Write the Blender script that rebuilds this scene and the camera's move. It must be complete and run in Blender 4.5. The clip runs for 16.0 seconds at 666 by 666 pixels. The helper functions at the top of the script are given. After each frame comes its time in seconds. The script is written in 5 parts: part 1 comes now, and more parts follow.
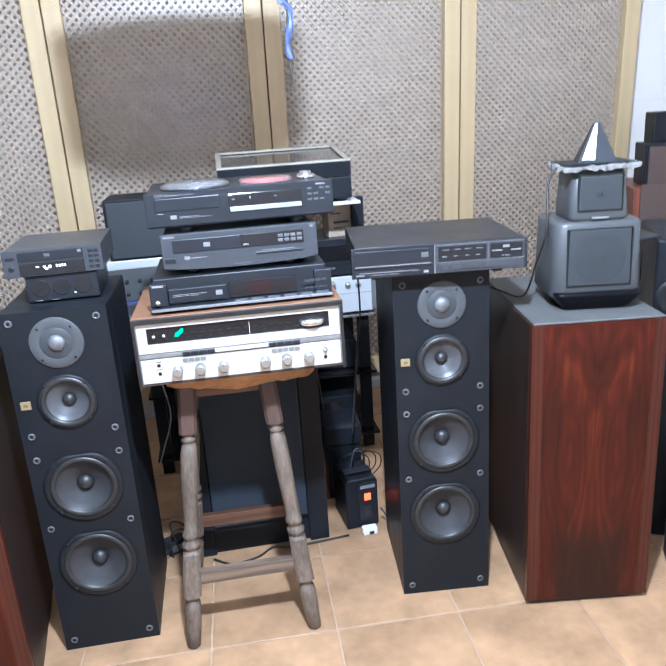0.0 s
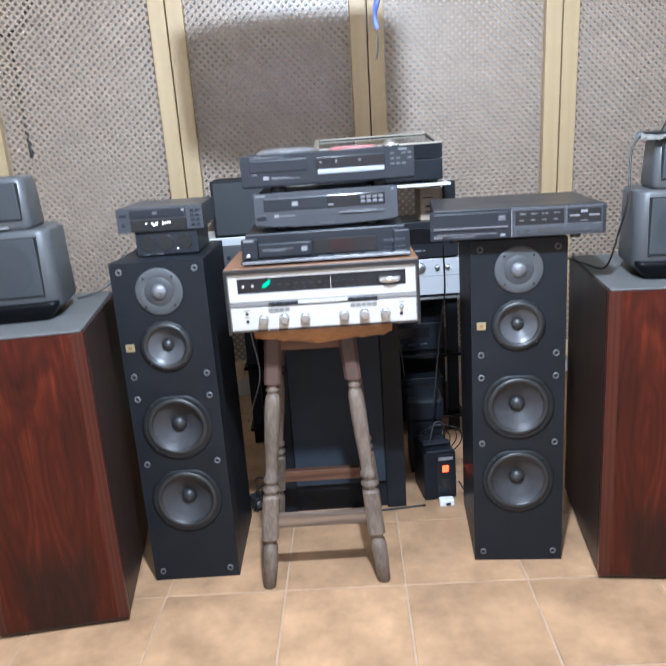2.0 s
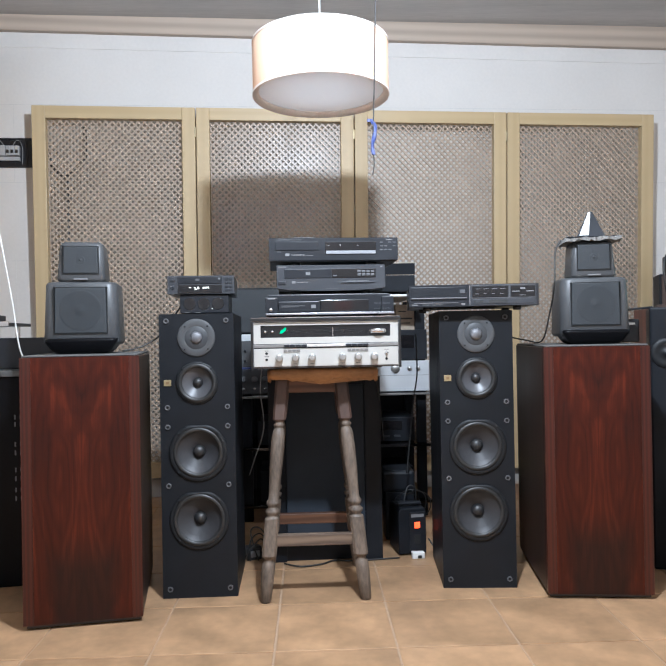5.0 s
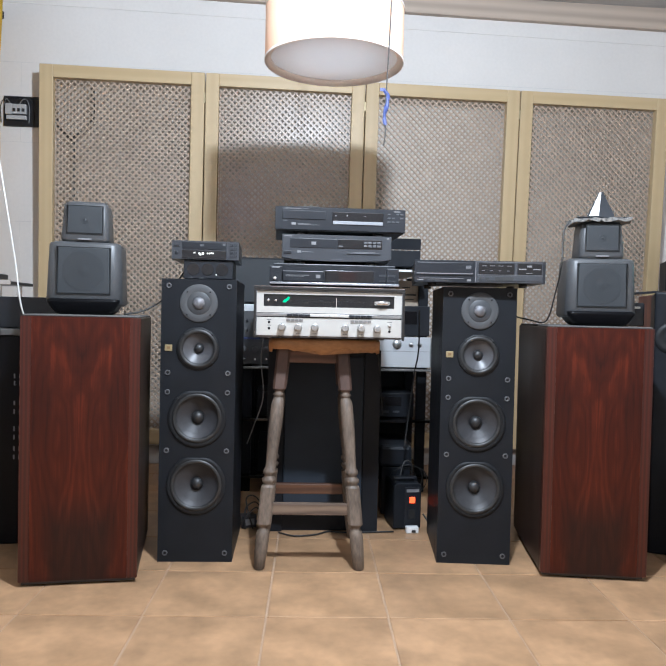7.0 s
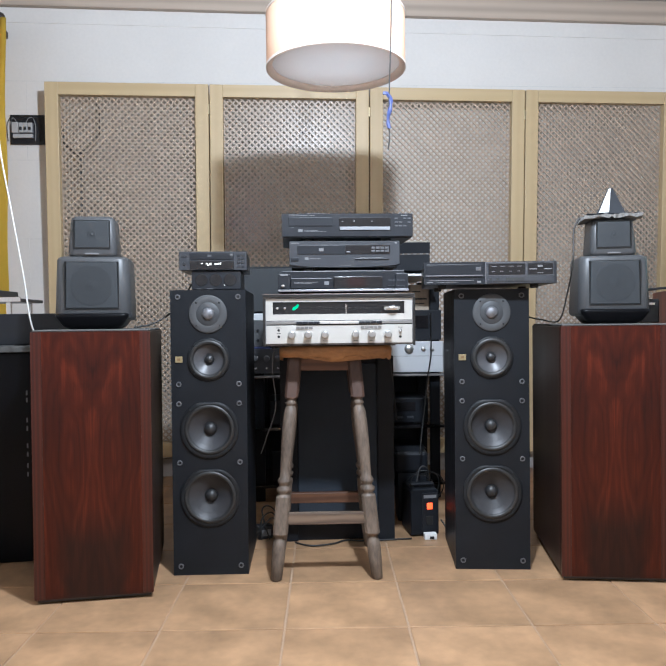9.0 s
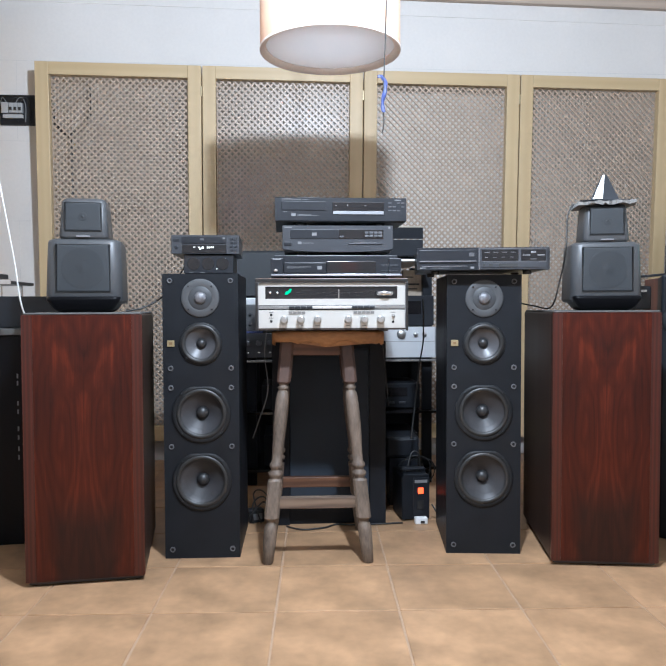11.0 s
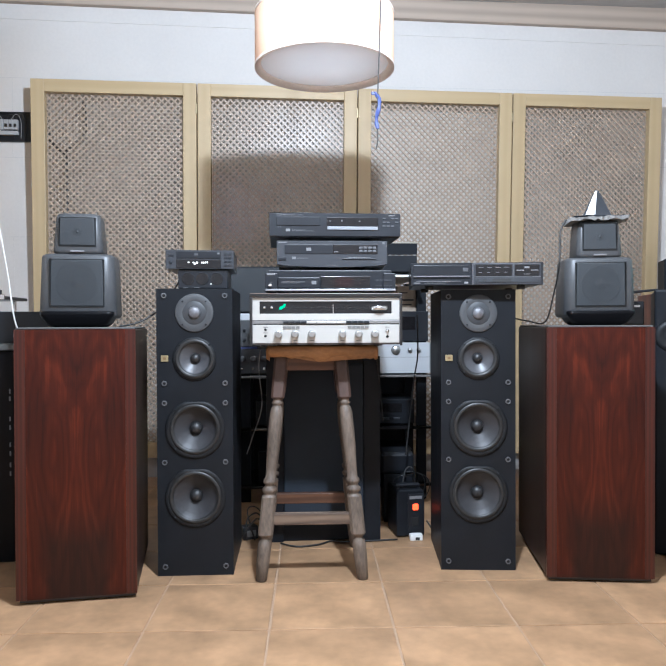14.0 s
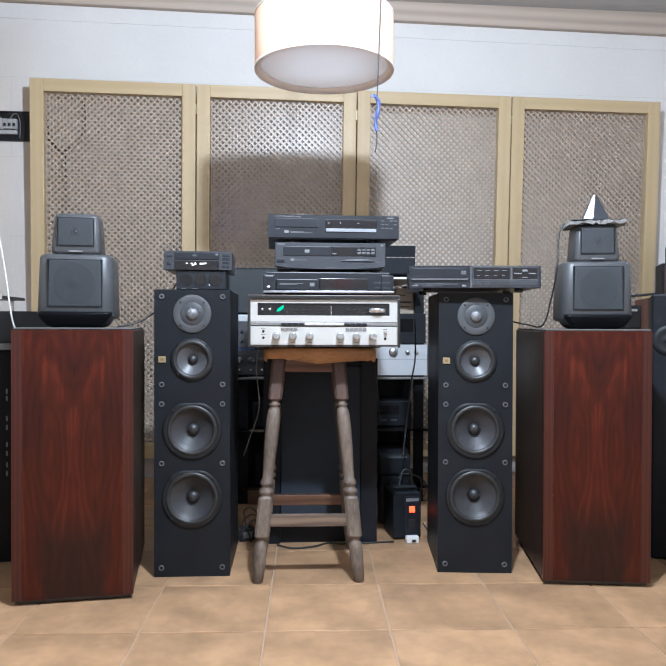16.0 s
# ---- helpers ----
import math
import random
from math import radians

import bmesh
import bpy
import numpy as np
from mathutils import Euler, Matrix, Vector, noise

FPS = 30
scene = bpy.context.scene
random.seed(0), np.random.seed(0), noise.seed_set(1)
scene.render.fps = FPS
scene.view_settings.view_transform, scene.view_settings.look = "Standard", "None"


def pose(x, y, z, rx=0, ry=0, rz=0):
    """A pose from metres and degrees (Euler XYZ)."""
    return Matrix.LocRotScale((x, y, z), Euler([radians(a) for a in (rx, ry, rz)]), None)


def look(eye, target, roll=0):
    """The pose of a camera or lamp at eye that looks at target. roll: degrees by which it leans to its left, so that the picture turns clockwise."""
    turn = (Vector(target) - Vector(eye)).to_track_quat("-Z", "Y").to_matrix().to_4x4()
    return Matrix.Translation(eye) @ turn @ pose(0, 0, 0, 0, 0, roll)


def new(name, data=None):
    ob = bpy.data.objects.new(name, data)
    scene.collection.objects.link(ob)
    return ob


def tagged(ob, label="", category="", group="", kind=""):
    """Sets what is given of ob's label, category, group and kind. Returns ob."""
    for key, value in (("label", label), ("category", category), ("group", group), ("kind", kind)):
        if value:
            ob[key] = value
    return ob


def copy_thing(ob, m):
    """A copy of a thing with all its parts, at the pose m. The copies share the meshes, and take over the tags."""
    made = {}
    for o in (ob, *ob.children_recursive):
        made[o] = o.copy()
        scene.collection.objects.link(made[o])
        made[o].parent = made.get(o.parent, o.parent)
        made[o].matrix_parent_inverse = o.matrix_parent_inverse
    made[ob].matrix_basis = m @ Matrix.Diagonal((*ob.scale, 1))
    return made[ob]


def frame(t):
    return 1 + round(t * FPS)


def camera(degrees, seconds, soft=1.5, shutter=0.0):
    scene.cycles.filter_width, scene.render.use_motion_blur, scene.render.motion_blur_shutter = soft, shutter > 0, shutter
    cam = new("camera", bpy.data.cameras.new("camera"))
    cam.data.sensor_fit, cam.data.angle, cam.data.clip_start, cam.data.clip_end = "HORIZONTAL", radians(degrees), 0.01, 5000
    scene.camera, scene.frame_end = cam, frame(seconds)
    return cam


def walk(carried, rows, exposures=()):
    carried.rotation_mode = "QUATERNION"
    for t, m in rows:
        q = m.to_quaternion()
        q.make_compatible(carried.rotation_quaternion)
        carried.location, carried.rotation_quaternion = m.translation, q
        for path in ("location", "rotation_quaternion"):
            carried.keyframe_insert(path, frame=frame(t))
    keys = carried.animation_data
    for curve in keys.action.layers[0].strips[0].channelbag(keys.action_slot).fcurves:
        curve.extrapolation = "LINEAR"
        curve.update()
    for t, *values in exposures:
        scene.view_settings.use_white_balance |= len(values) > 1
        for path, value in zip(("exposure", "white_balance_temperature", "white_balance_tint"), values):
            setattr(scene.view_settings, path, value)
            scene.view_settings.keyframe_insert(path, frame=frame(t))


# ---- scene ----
cam = camera(50.6, 16.0, shutter=0.4)
PATH = [
    (0, (0.046, -1.546, 1.339), (0.279, 0.347, 0.737), -3.8),
    (0.5, (0.034, -1.689, 1.354), (0.26, 0.229, 0.833), -1.5),
    (1, (-0.011, -1.716, 1.354), (0.2, 0.177, 0.745), -2.2),
    (1.5, (0.066, -1.756, 1.301), (0.154, 0.164, 0.747), -3.0),
    (2, (0.102, -1.688, 1.216), (0.036, 0.238, 0.683), -4.0),
    (2.5, (0.079, -1.78, 0.894), (0.062, 0.214, 0.741), -1.5),
    (3, (0.059, -2.13, 0.841), (0.042, -0.132, 0.762), -1.2),
    (3.5, (0.063, -2.248, 0.849), (0.112, -0.249, 0.805), 0.1),
    (3.7, (0.034, -2.256, 0.85), (0.055, -0.256, 0.86), -2.6),
    (5.8, (-0.029, -2.236, 0.863), (0.038, -0.238, 0.862), 0.2),
    (6, (-0.021, -2.245, 0.853), (0.026, -0.246, 0.846), 0.3),
    (6.5, (-0.033, -2.229, 0.85), (0.009, -0.23, 0.827), 0.5),
    (7, (-0.032, -2.23, 0.835), (0.029, -0.232, 0.781), 1.3),
    (7.5, (-0.021, -2.231, 0.827), (0.028, -0.232, 0.778), 0.2),
    (8, (-0.031, -2.218, 0.841), (-0.083, -0.219, 0.82), 0.5),
    (8.5, (-0.023, -2.208, 0.814), (-0.029, -0.208, 0.831), -1.6),
    (9, (-0.023, -2.211, 0.832), (0.001, -0.212, 0.799), -0.6),
    (11.5, (-0.025, -2.206, 0.831), (0.024, -0.208, 0.755), -0.2),
    (12, (-0.025, -2.205, 0.825), (0.027, -0.207, 0.749), -0.2),
    (12.5, (-0.02, -2.206, 0.826), (0.022, -0.207, 0.753), -0.6),
    (13, (-0.018, -2.205, 0.821), (0.003, -0.206, 0.761), -0.7),
    (13.5, (-0.025, -2.204, 0.819), (0.023, -0.205, 0.786), -0.8),
    (14, (-0.024, -2.206, 0.823), (0.038, -0.207, 0.797), -0.2),
    (14.5, (-0.021, -2.207, 0.823), (0.038, -0.208, 0.8), -0.2),
    (15, (-0.022, -2.207, 0.825), (0.033, -0.208, 0.804), -0.2),
    (15.5, (-0.025, -2.208, 0.825), (0.03, -0.209, 0.806), 0.1),
    (16, (-0.025, -2.207, 0.826), (0.044, -0.208, 0.803), 0.2),
]
EXPOSURES = [(0.0, 1.08, 5150, 10), (0.5, 0.98, 5080, 10), (1.0, 0.96, 5120, 10), (1.5, 0.93, 5250, 10), (2.0, 0.84, 5350, 10), (2.6, 0.94, 5400, 10), (3.2, 0.44, 5400, 10), (3.7, 0.38, 5550, 10), (6.0, 0.38, 5720, 10), (9.0, 0.35, 5700, 10), (11.5, 0.45, 5550, 10), (16.0, 0.47, 5550, 10)]
walk(cam, [(t, look(eye, target, roll)) for t, eye, target, roll in PATH], EXPOSURES)

# ---- light ----
world = bpy.data.worlds.new("room_air")
world.use_nodes = True
world.node_tree.nodes["Background"].inputs[0].default_value = (0.55, 0.62, 0.75, 1)
world.node_tree.nodes["Background"].inputs[1].default_value = 0.05
scene.world = world
bulb_data = bpy.data.lights.new("ceiling_bulb", "POINT")
bulb_data.energy, bulb_data.shadow_soft_size, bulb_data.color = 184, 0.042, (0.905, 0.963, 1.0)
bulb = new("ceiling_bulb", bulb_data)
bulb.location = (0.165, -1.04, 2.11)

# wide disc light added inside the drum to brighten its diffuser evenly
pendant_data = bpy.data.lights.new("diffuser_fill", "AREA")
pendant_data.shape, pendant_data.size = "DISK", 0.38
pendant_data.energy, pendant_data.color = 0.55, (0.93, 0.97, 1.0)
pendant = new("diffuser_fill", pendant_data)
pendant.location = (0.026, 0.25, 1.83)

# ---- materials ----
def mat(name, color, rough=0.5, metal=0.0, vary=0.12, scale=8.0, fine=120.0, bump=0.05, spec=0.5, stretch=(1, 1, 1), coat=0.0, by_object=0.0, grain_part=0.35):
    """A surface with a broad and a fine variation of its colour, uneven gloss and fine relief."""
    m = bpy.data.materials.new(name)
    m.use_nodes = True
    t = m.node_tree
    p = t.nodes["Principled BSDF"]
    p.inputs["Metallic"].default_value = metal
    p.inputs["Specular IOR Level"].default_value = spec
    p.inputs["Coat Weight"].default_value = coat
    p.inputs["Coat Roughness"].default_value = 0.12
    tc = t.nodes.new("ShaderNodeTexCoord")
    mp = t.nodes.new("ShaderNodeMapping")
    mp.inputs["Scale"].default_value = stretch
    if by_object:  # alike pieces each cut their own piece of the pattern
        own = t.nodes.new("ShaderNodeObjectInfo")
        step = t.nodes.new("ShaderNodeVectorMath")
        step.operation = "MULTIPLY_ADD"
        step.inputs[1].default_value = (37, 53, 71)
        t.links.new(own.outputs["Random"], step.inputs[0])
        t.links.new(tc.outputs["Object"], step.inputs[2])
        t.links.new(step.outputs[0], mp.inputs["Vector"])
    else:
        t.links.new(tc.outputs["Object"], mp.inputs["Vector"])
    broad = t.nodes.new("ShaderNodeTexNoise")
    broad.inputs["Scale"].default_value, broad.inputs["Detail"].default_value = scale, 5
    grain = t.nodes.new("ShaderNodeTexNoise")
    grain.inputs["Scale"].default_value, grain.inputs["Detail"].default_value = fine, 3
    for n in (broad, grain):
        t.links.new(mp.outputs["Vector"], n.inputs["Vector"])
    add = t.nodes.new("ShaderNodeMath")
    add.operation = "MULTIPLY_ADD"
    t.links.new(broad.outputs["Fac"], add.inputs[0])
    add.inputs[1].default_value = 1 - grain_part
    half = t.nodes.new("ShaderNodeMath")
    half.operation = "MULTIPLY"
    half.inputs[1].default_value = grain_part
    t.links.new(grain.outputs["Fac"], half.inputs[0])
    t.links.new(half.outputs[0], add.inputs[2])
    ramp = t.nodes.new("ShaderNodeValToRGB")
    ramp.color_ramp.elements[0].position, ramp.color_ramp.elements[1].position = 0.3, 0.7
    ramp.color_ramp.elements[0].color = (*[c * (1 - vary) for c in color], 1)
    ramp.color_ramp.elements[1].color = (*[min(1, c * (1 + vary)) for c in color], 1)
    t.links.new(add.outputs[0], ramp.inputs["Fac"])
    out = ramp.outputs["Color"]
    if by_object:
        info = t.nodes.new("ShaderNodeObjectInfo")
        hsv = t.nodes.new("ShaderNodeHueSaturation")
        span = t.nodes.new("ShaderNodeMapRange")
        span.inputs["To Min"].default_value, span.inputs["To Max"].default_value = 1 - by_object, 1 + by_object
        t.links.new(info.outputs["Random"], span.inputs["Value"])
        t.links.new(span.outputs["Result"], hsv.inputs["Value"])
        t.links.new(out, hsv.inputs["Color"])
        out = hsv.outputs["Color"]
    t.links.new(out, p.inputs["Base Color"])
    rr = t.nodes.new("ShaderNodeMapRange")
    rr.inputs["To Min"].default_value, rr.inputs["To Max"].default_value = max(0.02, rough - 0.08), min(1, rough + 0.08)
    t.links.new(broad.outputs["Fac"], rr.inputs["Value"])
    t.links.new(rr.outputs["Result"], p.inputs["Roughness"])
    if bump:
        b = t.nodes.new("ShaderNodeBump")
        b.inputs["Strength"].default_value, b.inputs["Distance"].default_value = bump, 0.004
        t.links.new(add.outputs[0], b.inputs["Height"])
        t.links.new(b.outputs["Normal"], p.inputs["Normal"])
    return m


def wood(name, light, dark, scale=18.0, stretch=(1, 1, 0.08), distortion=5.0, rough=0.35, coat=0.0):
    """Veneer or plank: bands drawn out along the grain, with pores and blotches."""
    m = bpy.data.materials.new(name)
    m.use_nodes = True
    t = m.node_tree
    p = t.nodes["Principled BSDF"]
    p.inputs["Coat Weight"].default_value = coat
    p.inputs["Coat Roughness"].default_value = 0.15
    tc = t.nodes.new("ShaderNodeTexCoord")
    info = t.nodes.new("ShaderNodeObjectInfo")
    shift = t.nodes.new("ShaderNodeVectorMath")
    shift.operation = "ADD"
    t.links.new(tc.outputs["Object"], shift.inputs[0])
    t.links.new(info.outputs["Random"], shift.inputs[1])
    mp = t.nodes.new("ShaderNodeMapping")
    mp.inputs["Scale"].default_value = stretch
    t.links.new(shift.outputs[0], mp.inputs["Vector"])
    wave = t.nodes.new("ShaderNodeTexWave")
    wave.bands_direction = "X" if stretch[0] >= 0.5 else "Z"
    wave.inputs["Scale"].default_value = scale
    wave.inputs["Distortion"].default_value = distortion
    wave.inputs["Detail"].default_value, wave.inputs["Detail Scale"].default_value = 3, 1.2
    pores = t.nodes.new("ShaderNodeTexNoise")
    pores.inputs["Scale"].default_value, pores.inputs["Detail"].default_value = scale * 9, 4
    blotch = t.nodes.new("ShaderNodeTexNoise")
    blotch.inputs["Scale"].default_value, blotch.inputs["Detail"].default_value = 4.5, 3
    for n in (wave, pores, blotch):
        t.links.new(mp.outputs["Vector"], n.inputs["Vector"])
    mix1 = t.nodes.new("ShaderNodeMix")
    mix1.inputs["Factor"].default_value = 0.45
    t.links.new(wave.outputs["Fac"], mix1.inputs["A"])
    t.links.new(pores.outputs["Fac"], mix1.inputs["B"])
    mix2 = t.nodes.new("ShaderNodeMix")
    mix2.inputs["Factor"].default_value = 0.4
    t.links.new(mix1.outputs["Result"], mix2.inputs["A"])
    t.links.new(blotch.outputs["Fac"], mix2.inputs["B"])
    ramp = t.nodes.new("ShaderNodeValToRGB")
    ramp.color_ramp.elements[0].position, ramp.color_ramp.elements[1].position = 0.3, 0.68
    ramp.color_ramp.elements[0].color, ramp.color_ramp.elements[1].color = (*dark, 1), (*light, 1)
    t.links.new(mix2.outputs["Result"], ramp.inputs["Fac"])
    t.links.new(ramp.outputs["Color"], p.inputs["Base Color"])
    p.inputs["Roughness"].default_value = rough
    b = t.nodes.new("ShaderNodeBump")
    b.inputs["Strength"].default_value, b.inputs["Distance"].default_value = 0.06, 0.002
    t.links.new(mix1.outputs["Result"], b.inputs["Height"])
    t.links.new(b.outputs["Normal"], p.inputs["Normal"])
    return m


def rosewood():
    """Book-matched rosewood veneer: two columns of long ovals with dark pores, polished."""
    m = bpy.data.materials.new("rosewood_veneer")
    m.use_nodes = True
    t = m.node_tree
    p = t.nodes["Principled BSDF"]

    def math_node(op, a, b=None, c=None):
        n = t.nodes.new("ShaderNodeMath")
        n.operation = op
        for i, v in enumerate((a, b, c)):
            if v is None:
                continue
            if isinstance(v, (int, float)):
                n.inputs[i].default_value = v
            else:
                t.links.new(v, n.inputs[i])
        return n.outputs[0]

    tc = t.nodes.new("ShaderNodeTexCoord")
    sep = t.nodes.new("ShaderNodeSeparateXYZ")
    t.links.new(tc.outputs["Object"], sep.inputs[0])

    def noise_node(scale, detail, stretch):
        mp = t.nodes.new("ShaderNodeMapping")
        mp.inputs["Scale"].default_value = stretch
        t.links.new(tc.outputs["Object"], mp.inputs["Vector"])
        n = t.nodes.new("ShaderNodeTexNoise")
        n.inputs["Scale"].default_value, n.inputs["Detail"].default_value = scale, detail
        t.links.new(mp.outputs["Vector"], n.inputs["Vector"])
        return n.outputs["Fac"]

    # the two leaves mirror each other about a wandering middle line
    wander = noise_node(4, 3, (1, 1, 0.5))
    leaf = math_node("ABSOLUTE", math_node("ADD", sep.outputs["X"], math_node("MULTIPLY_ADD", wander, 0.03, -0.015)))
    both = t.nodes.new("ShaderNodeCombineXYZ")
    t.links.new(leaf, both.inputs[0])
    t.links.new(sep.outputs["Y"], both.inputs[1])
    t.links.new(sep.outputs["Z"], both.inputs[2])

    def leaf_noise(scale, detail, stretch, swirl):
        mp = t.nodes.new("ShaderNodeMapping")
        mp.inputs["Scale"].default_value = stretch
        t.links.new(both.outputs[0], mp.inputs["Vector"])
        n = t.nodes.new("ShaderNodeTexNoise")
        n.inputs["Scale"].default_value, n.inputs["Detail"].default_value, n.inputs["Distortion"].default_value = scale, detail, swirl
        t.links.new(mp.outputs["Vector"], n.inputs["Vector"])
        return n.outputs["Fac"]

    # each leaf has one long oval of rings, pulled out of shape along the grain
    across = math_node("MULTIPLY", math_node("SUBTRACT", leaf, 0.062), 15.0)
    along = math_node("MULTIPLY", math_node("SUBTRACT", sep.outputs["Z"], 0.47), 2.6)
    oval = math_node("SQRT", math_node("ADD", math_node("MULTIPLY", across, across), math_node("MULTIPLY", along, along)))
    field = math_node("ADD", oval, math_node("MULTIPLY", leaf_noise(8, 4, (1, 1, 0.3), 0.8), 1.5))
    bands = math_node("POWER", math_node("MULTIPLY_ADD", math_node("SINE", math_node("MULTIPLY", field, 21.0)), 0.5, 0.5), 0.6)
    pores = noise_node(300, 3, (1, 1, 0.03))
    streak = leaf_noise(60, 5, (1, 1, 0.04), 0.5)
    blotch = leaf_noise(6, 4, (1, 1, 0.35), 1.2)
    total = math_node("ADD", math_node("MULTIPLY_ADD", bands, 0.085, 0.045), math_node("ADD", math_node("MULTIPLY", streak, 0.30), math_node("ADD", math_node("MULTIPLY", pores, 0.16), math_node("MULTIPLY", blotch, 0.50))))
    ramp = t.nodes.new("ShaderNodeValToRGB")
    ramp.color_ramp.elements[0].position, ramp.color_ramp.elements[0].color = 0.36, (0.014, 0.0043, 0.0034, 1)
    ramp.color_ramp.elements[1].position, ramp.color_ramp.elements[1].color = 0.78, (0.132, 0.0235, 0.0090, 1)
    mid = ramp.color_ramp.elements.new(0.58)
    mid.color = (0.050, 0.0088, 0.0042, 1)
    t.links.new(total, ramp.inputs["Fac"])
    # a nearly black patch low on the veneer
    side = math_node("SMOOTH_MIN", math_node("MULTIPLY", math_node("SUBTRACT", 0.115, math_node("ABSOLUTE", sep.outputs["X"])), 22.0), math_node("MULTIPLY", math_node("SUBTRACT", math_node("MULTIPLY_ADD", blotch, 0.22, 0.17), sep.outputs["Z"]), 9.0), 0.3)
    patch = t.nodes.new("ShaderNodeMix")
    patch.data_type = "RGBA"
    patch.inputs[7].default_value = (0.0125, 0.0068, 0.0055, 1)
    clip = t.nodes.new("ShaderNodeMapRange")
    clip.inputs["To Max"].default_value = 0.75
    t.links.new(side, clip.inputs["Value"])
    t.links.new(clip.outputs["Result"], patch.inputs[0])
    t.links.new(ramp.outputs["Color"], patch.inputs[6])
    t.links.new(patch.outputs[2], p.inputs["Base Color"])
    p.inputs["Roughness"].default_value = 0.36
    p.inputs["Coat Weight"].default_value, p.inputs["Coat Roughness"].default_value = 0.06, 0.22
    p.inputs["Specular IOR Level"].default_value = 0.2
    b = t.nodes.new("ShaderNodeBump")
    b.inputs["Strength"].default_value, b.inputs["Distance"].default_value = 0.05, 0.002
    t.links.new(pores, b.inputs["Height"])
    t.links.new(b.outputs["Normal"], p.inputs["Normal"])
    return m


def glow(name, color, strength):
    m = mat(name, color, 0.4)
    p = m.node_tree.nodes["Principled BSDF"]
    p.inputs["Emission Color"].default_value = (*color, 1)
    p.inputs["Emission Strength"].default_value = strength
    return m


def smoked(name, color, alpha_rough=0.08):
    """Smoked acrylic or clear plastic."""
    m = bpy.data.materials.new(name)
    m.use_nodes = True
    p = m.node_tree.nodes["Principled BSDF"]
    p.inputs["Base Color"].default_value = (*color, 1)
    p.inputs["Roughness"].default_value = alpha_rough
    p.inputs["Transmission Weight"].default_value = 0.9
    p.inputs["IOR"].default_value = 1.45
    return m


M_WALL = mat("white_limewash", (0.70, 0.67, 0.635), 0.85, vary=0.05, scale=2.5, fine=60, bump=0.25)
M_CEIL = mat("grey_plank_ceiling", (0.44, 0.42, 0.40), 0.8, vary=0.2, scale=3, fine=50, stretch=(0.2, 3, 1), bump=0.2)
M_BEAM = wood("painted_beam_wood", (0.50, 0.41, 0.33), (0.38, 0.31, 0.25), 5, (0.06, 1, 1), 2, 0.6)
M_TILE = mat("terracotta_tile", (0.365, 0.222, 0.120), 0.38, vary=0.32, scale=8, fine=36, bump=0.05, spec=0.42, by_object=0.08, grain_part=0.22)
M_GROUT = mat("pale_grout", (0.41, 0.292, 0.20), 0.9, vary=0.1, scale=30)
# for walls out of view; paleness set by the fill light they bounce
M_WALLFAR = mat("bounce_plaster", (0.78, 0.75, 0.715), 0.85, vary=0.06, scale=2.5, bump=0.2)
M_SKIRT = mat("grey_plaster_skirting", (0.5, 0.48, 0.45), 0.8)
M_PINE = wood("yellow_pine", (0.51, 0.385, 0.215), (0.475, 0.352, 0.190), 7, (1, 1, 0.05), 3, 0.45)
M_PINE_H = wood("yellow_pine_rail", (0.51, 0.385, 0.215), (0.475, 0.352, 0.190), 7, (0.05, 1, 1), 3, 0.45)
M_LATT = mat("tan_lattice", (0.395, 0.306, 0.228), 0.36, vary=0.12, scale=12, fine=200, bump=0.05)
M_LACQUER = mat("black_lacquer", (0.004, 0.004, 0.005), 0.35, spec=0.12, vary=0.2)
M_BRASS = mat("hinge_brass", (0.34, 0.28, 0.17), 0.4, 0.8)
M_BLACK = mat("black_vinyl_cabinet", (0.0115, 0.0132, 0.0168), 0.45, spec=0.18, vary=0.25, scale=10, fine=350, bump=0.12)
M_BAFFLE = mat("black_baffle", (0.0095, 0.011, 0.0138), 0.5, spec=0.22, vary=0.2, scale=12, fine=300, bump=0.1)
M_CONE = mat("grey_polymer_cone", (0.036, 0.036, 0.039), 0.44, spec=0.35, vary=0.15, scale=20, fine=200, bump=0.05)
M_MIDCONE = mat("pale_grey_cone", (0.068, 0.068, 0.073), 0.38, spec=0.4, vary=0.12, scale=20)
M_RUBBER = mat("black_rubber", (0.018, 0.018, 0.018), 0.45, vary=0.2)
M_CAP = mat("dust_cap", (0.020, 0.020, 0.021), 0.42, vary=0.15)
M_PLATE = mat("grey_tweeter_plate", (0.056, 0.058, 0.061), 0.6, vary=0.1)
M_DOME = mat("titanium_dome", (0.17, 0.17, 0.18), 0.46, 0.5, vary=0.35, scale=60, fine=900, bump=0.5)
M_RING = mat("dark_cast_frame", (0.010, 0.011, 0.0125), 0.5, spec=0.3)
M_SOCKET = mat("grey_plastic_socket", (0.10, 0.10, 0.105), 0.4)
M_HOLE = mat("dark_hole", (0.004, 0.004, 0.004), 0.8)
M_GOLD = mat("gold_badge", (0.31, 0.245, 0.13), 0.45, 0.3)
M_BADGE = mat("badge_print", (0.2, 0.12, 0.05), 0.5)
M_ROSE = rosewood()
M_ROSEEDGE = wood("rosewood_strip", (0.060, 0.0098, 0.0040), (0.029, 0.0052, 0.0026), 26, (1, 1, 0.03), 2.5, 0.36)
M_ROSESIDE = mat("dark_brown_side", (0.022, 0.013, 0.011), 0.4, vary=0.25, scale=6, fine=90, stretch=(1, 1, 0.1), spec=0.35)
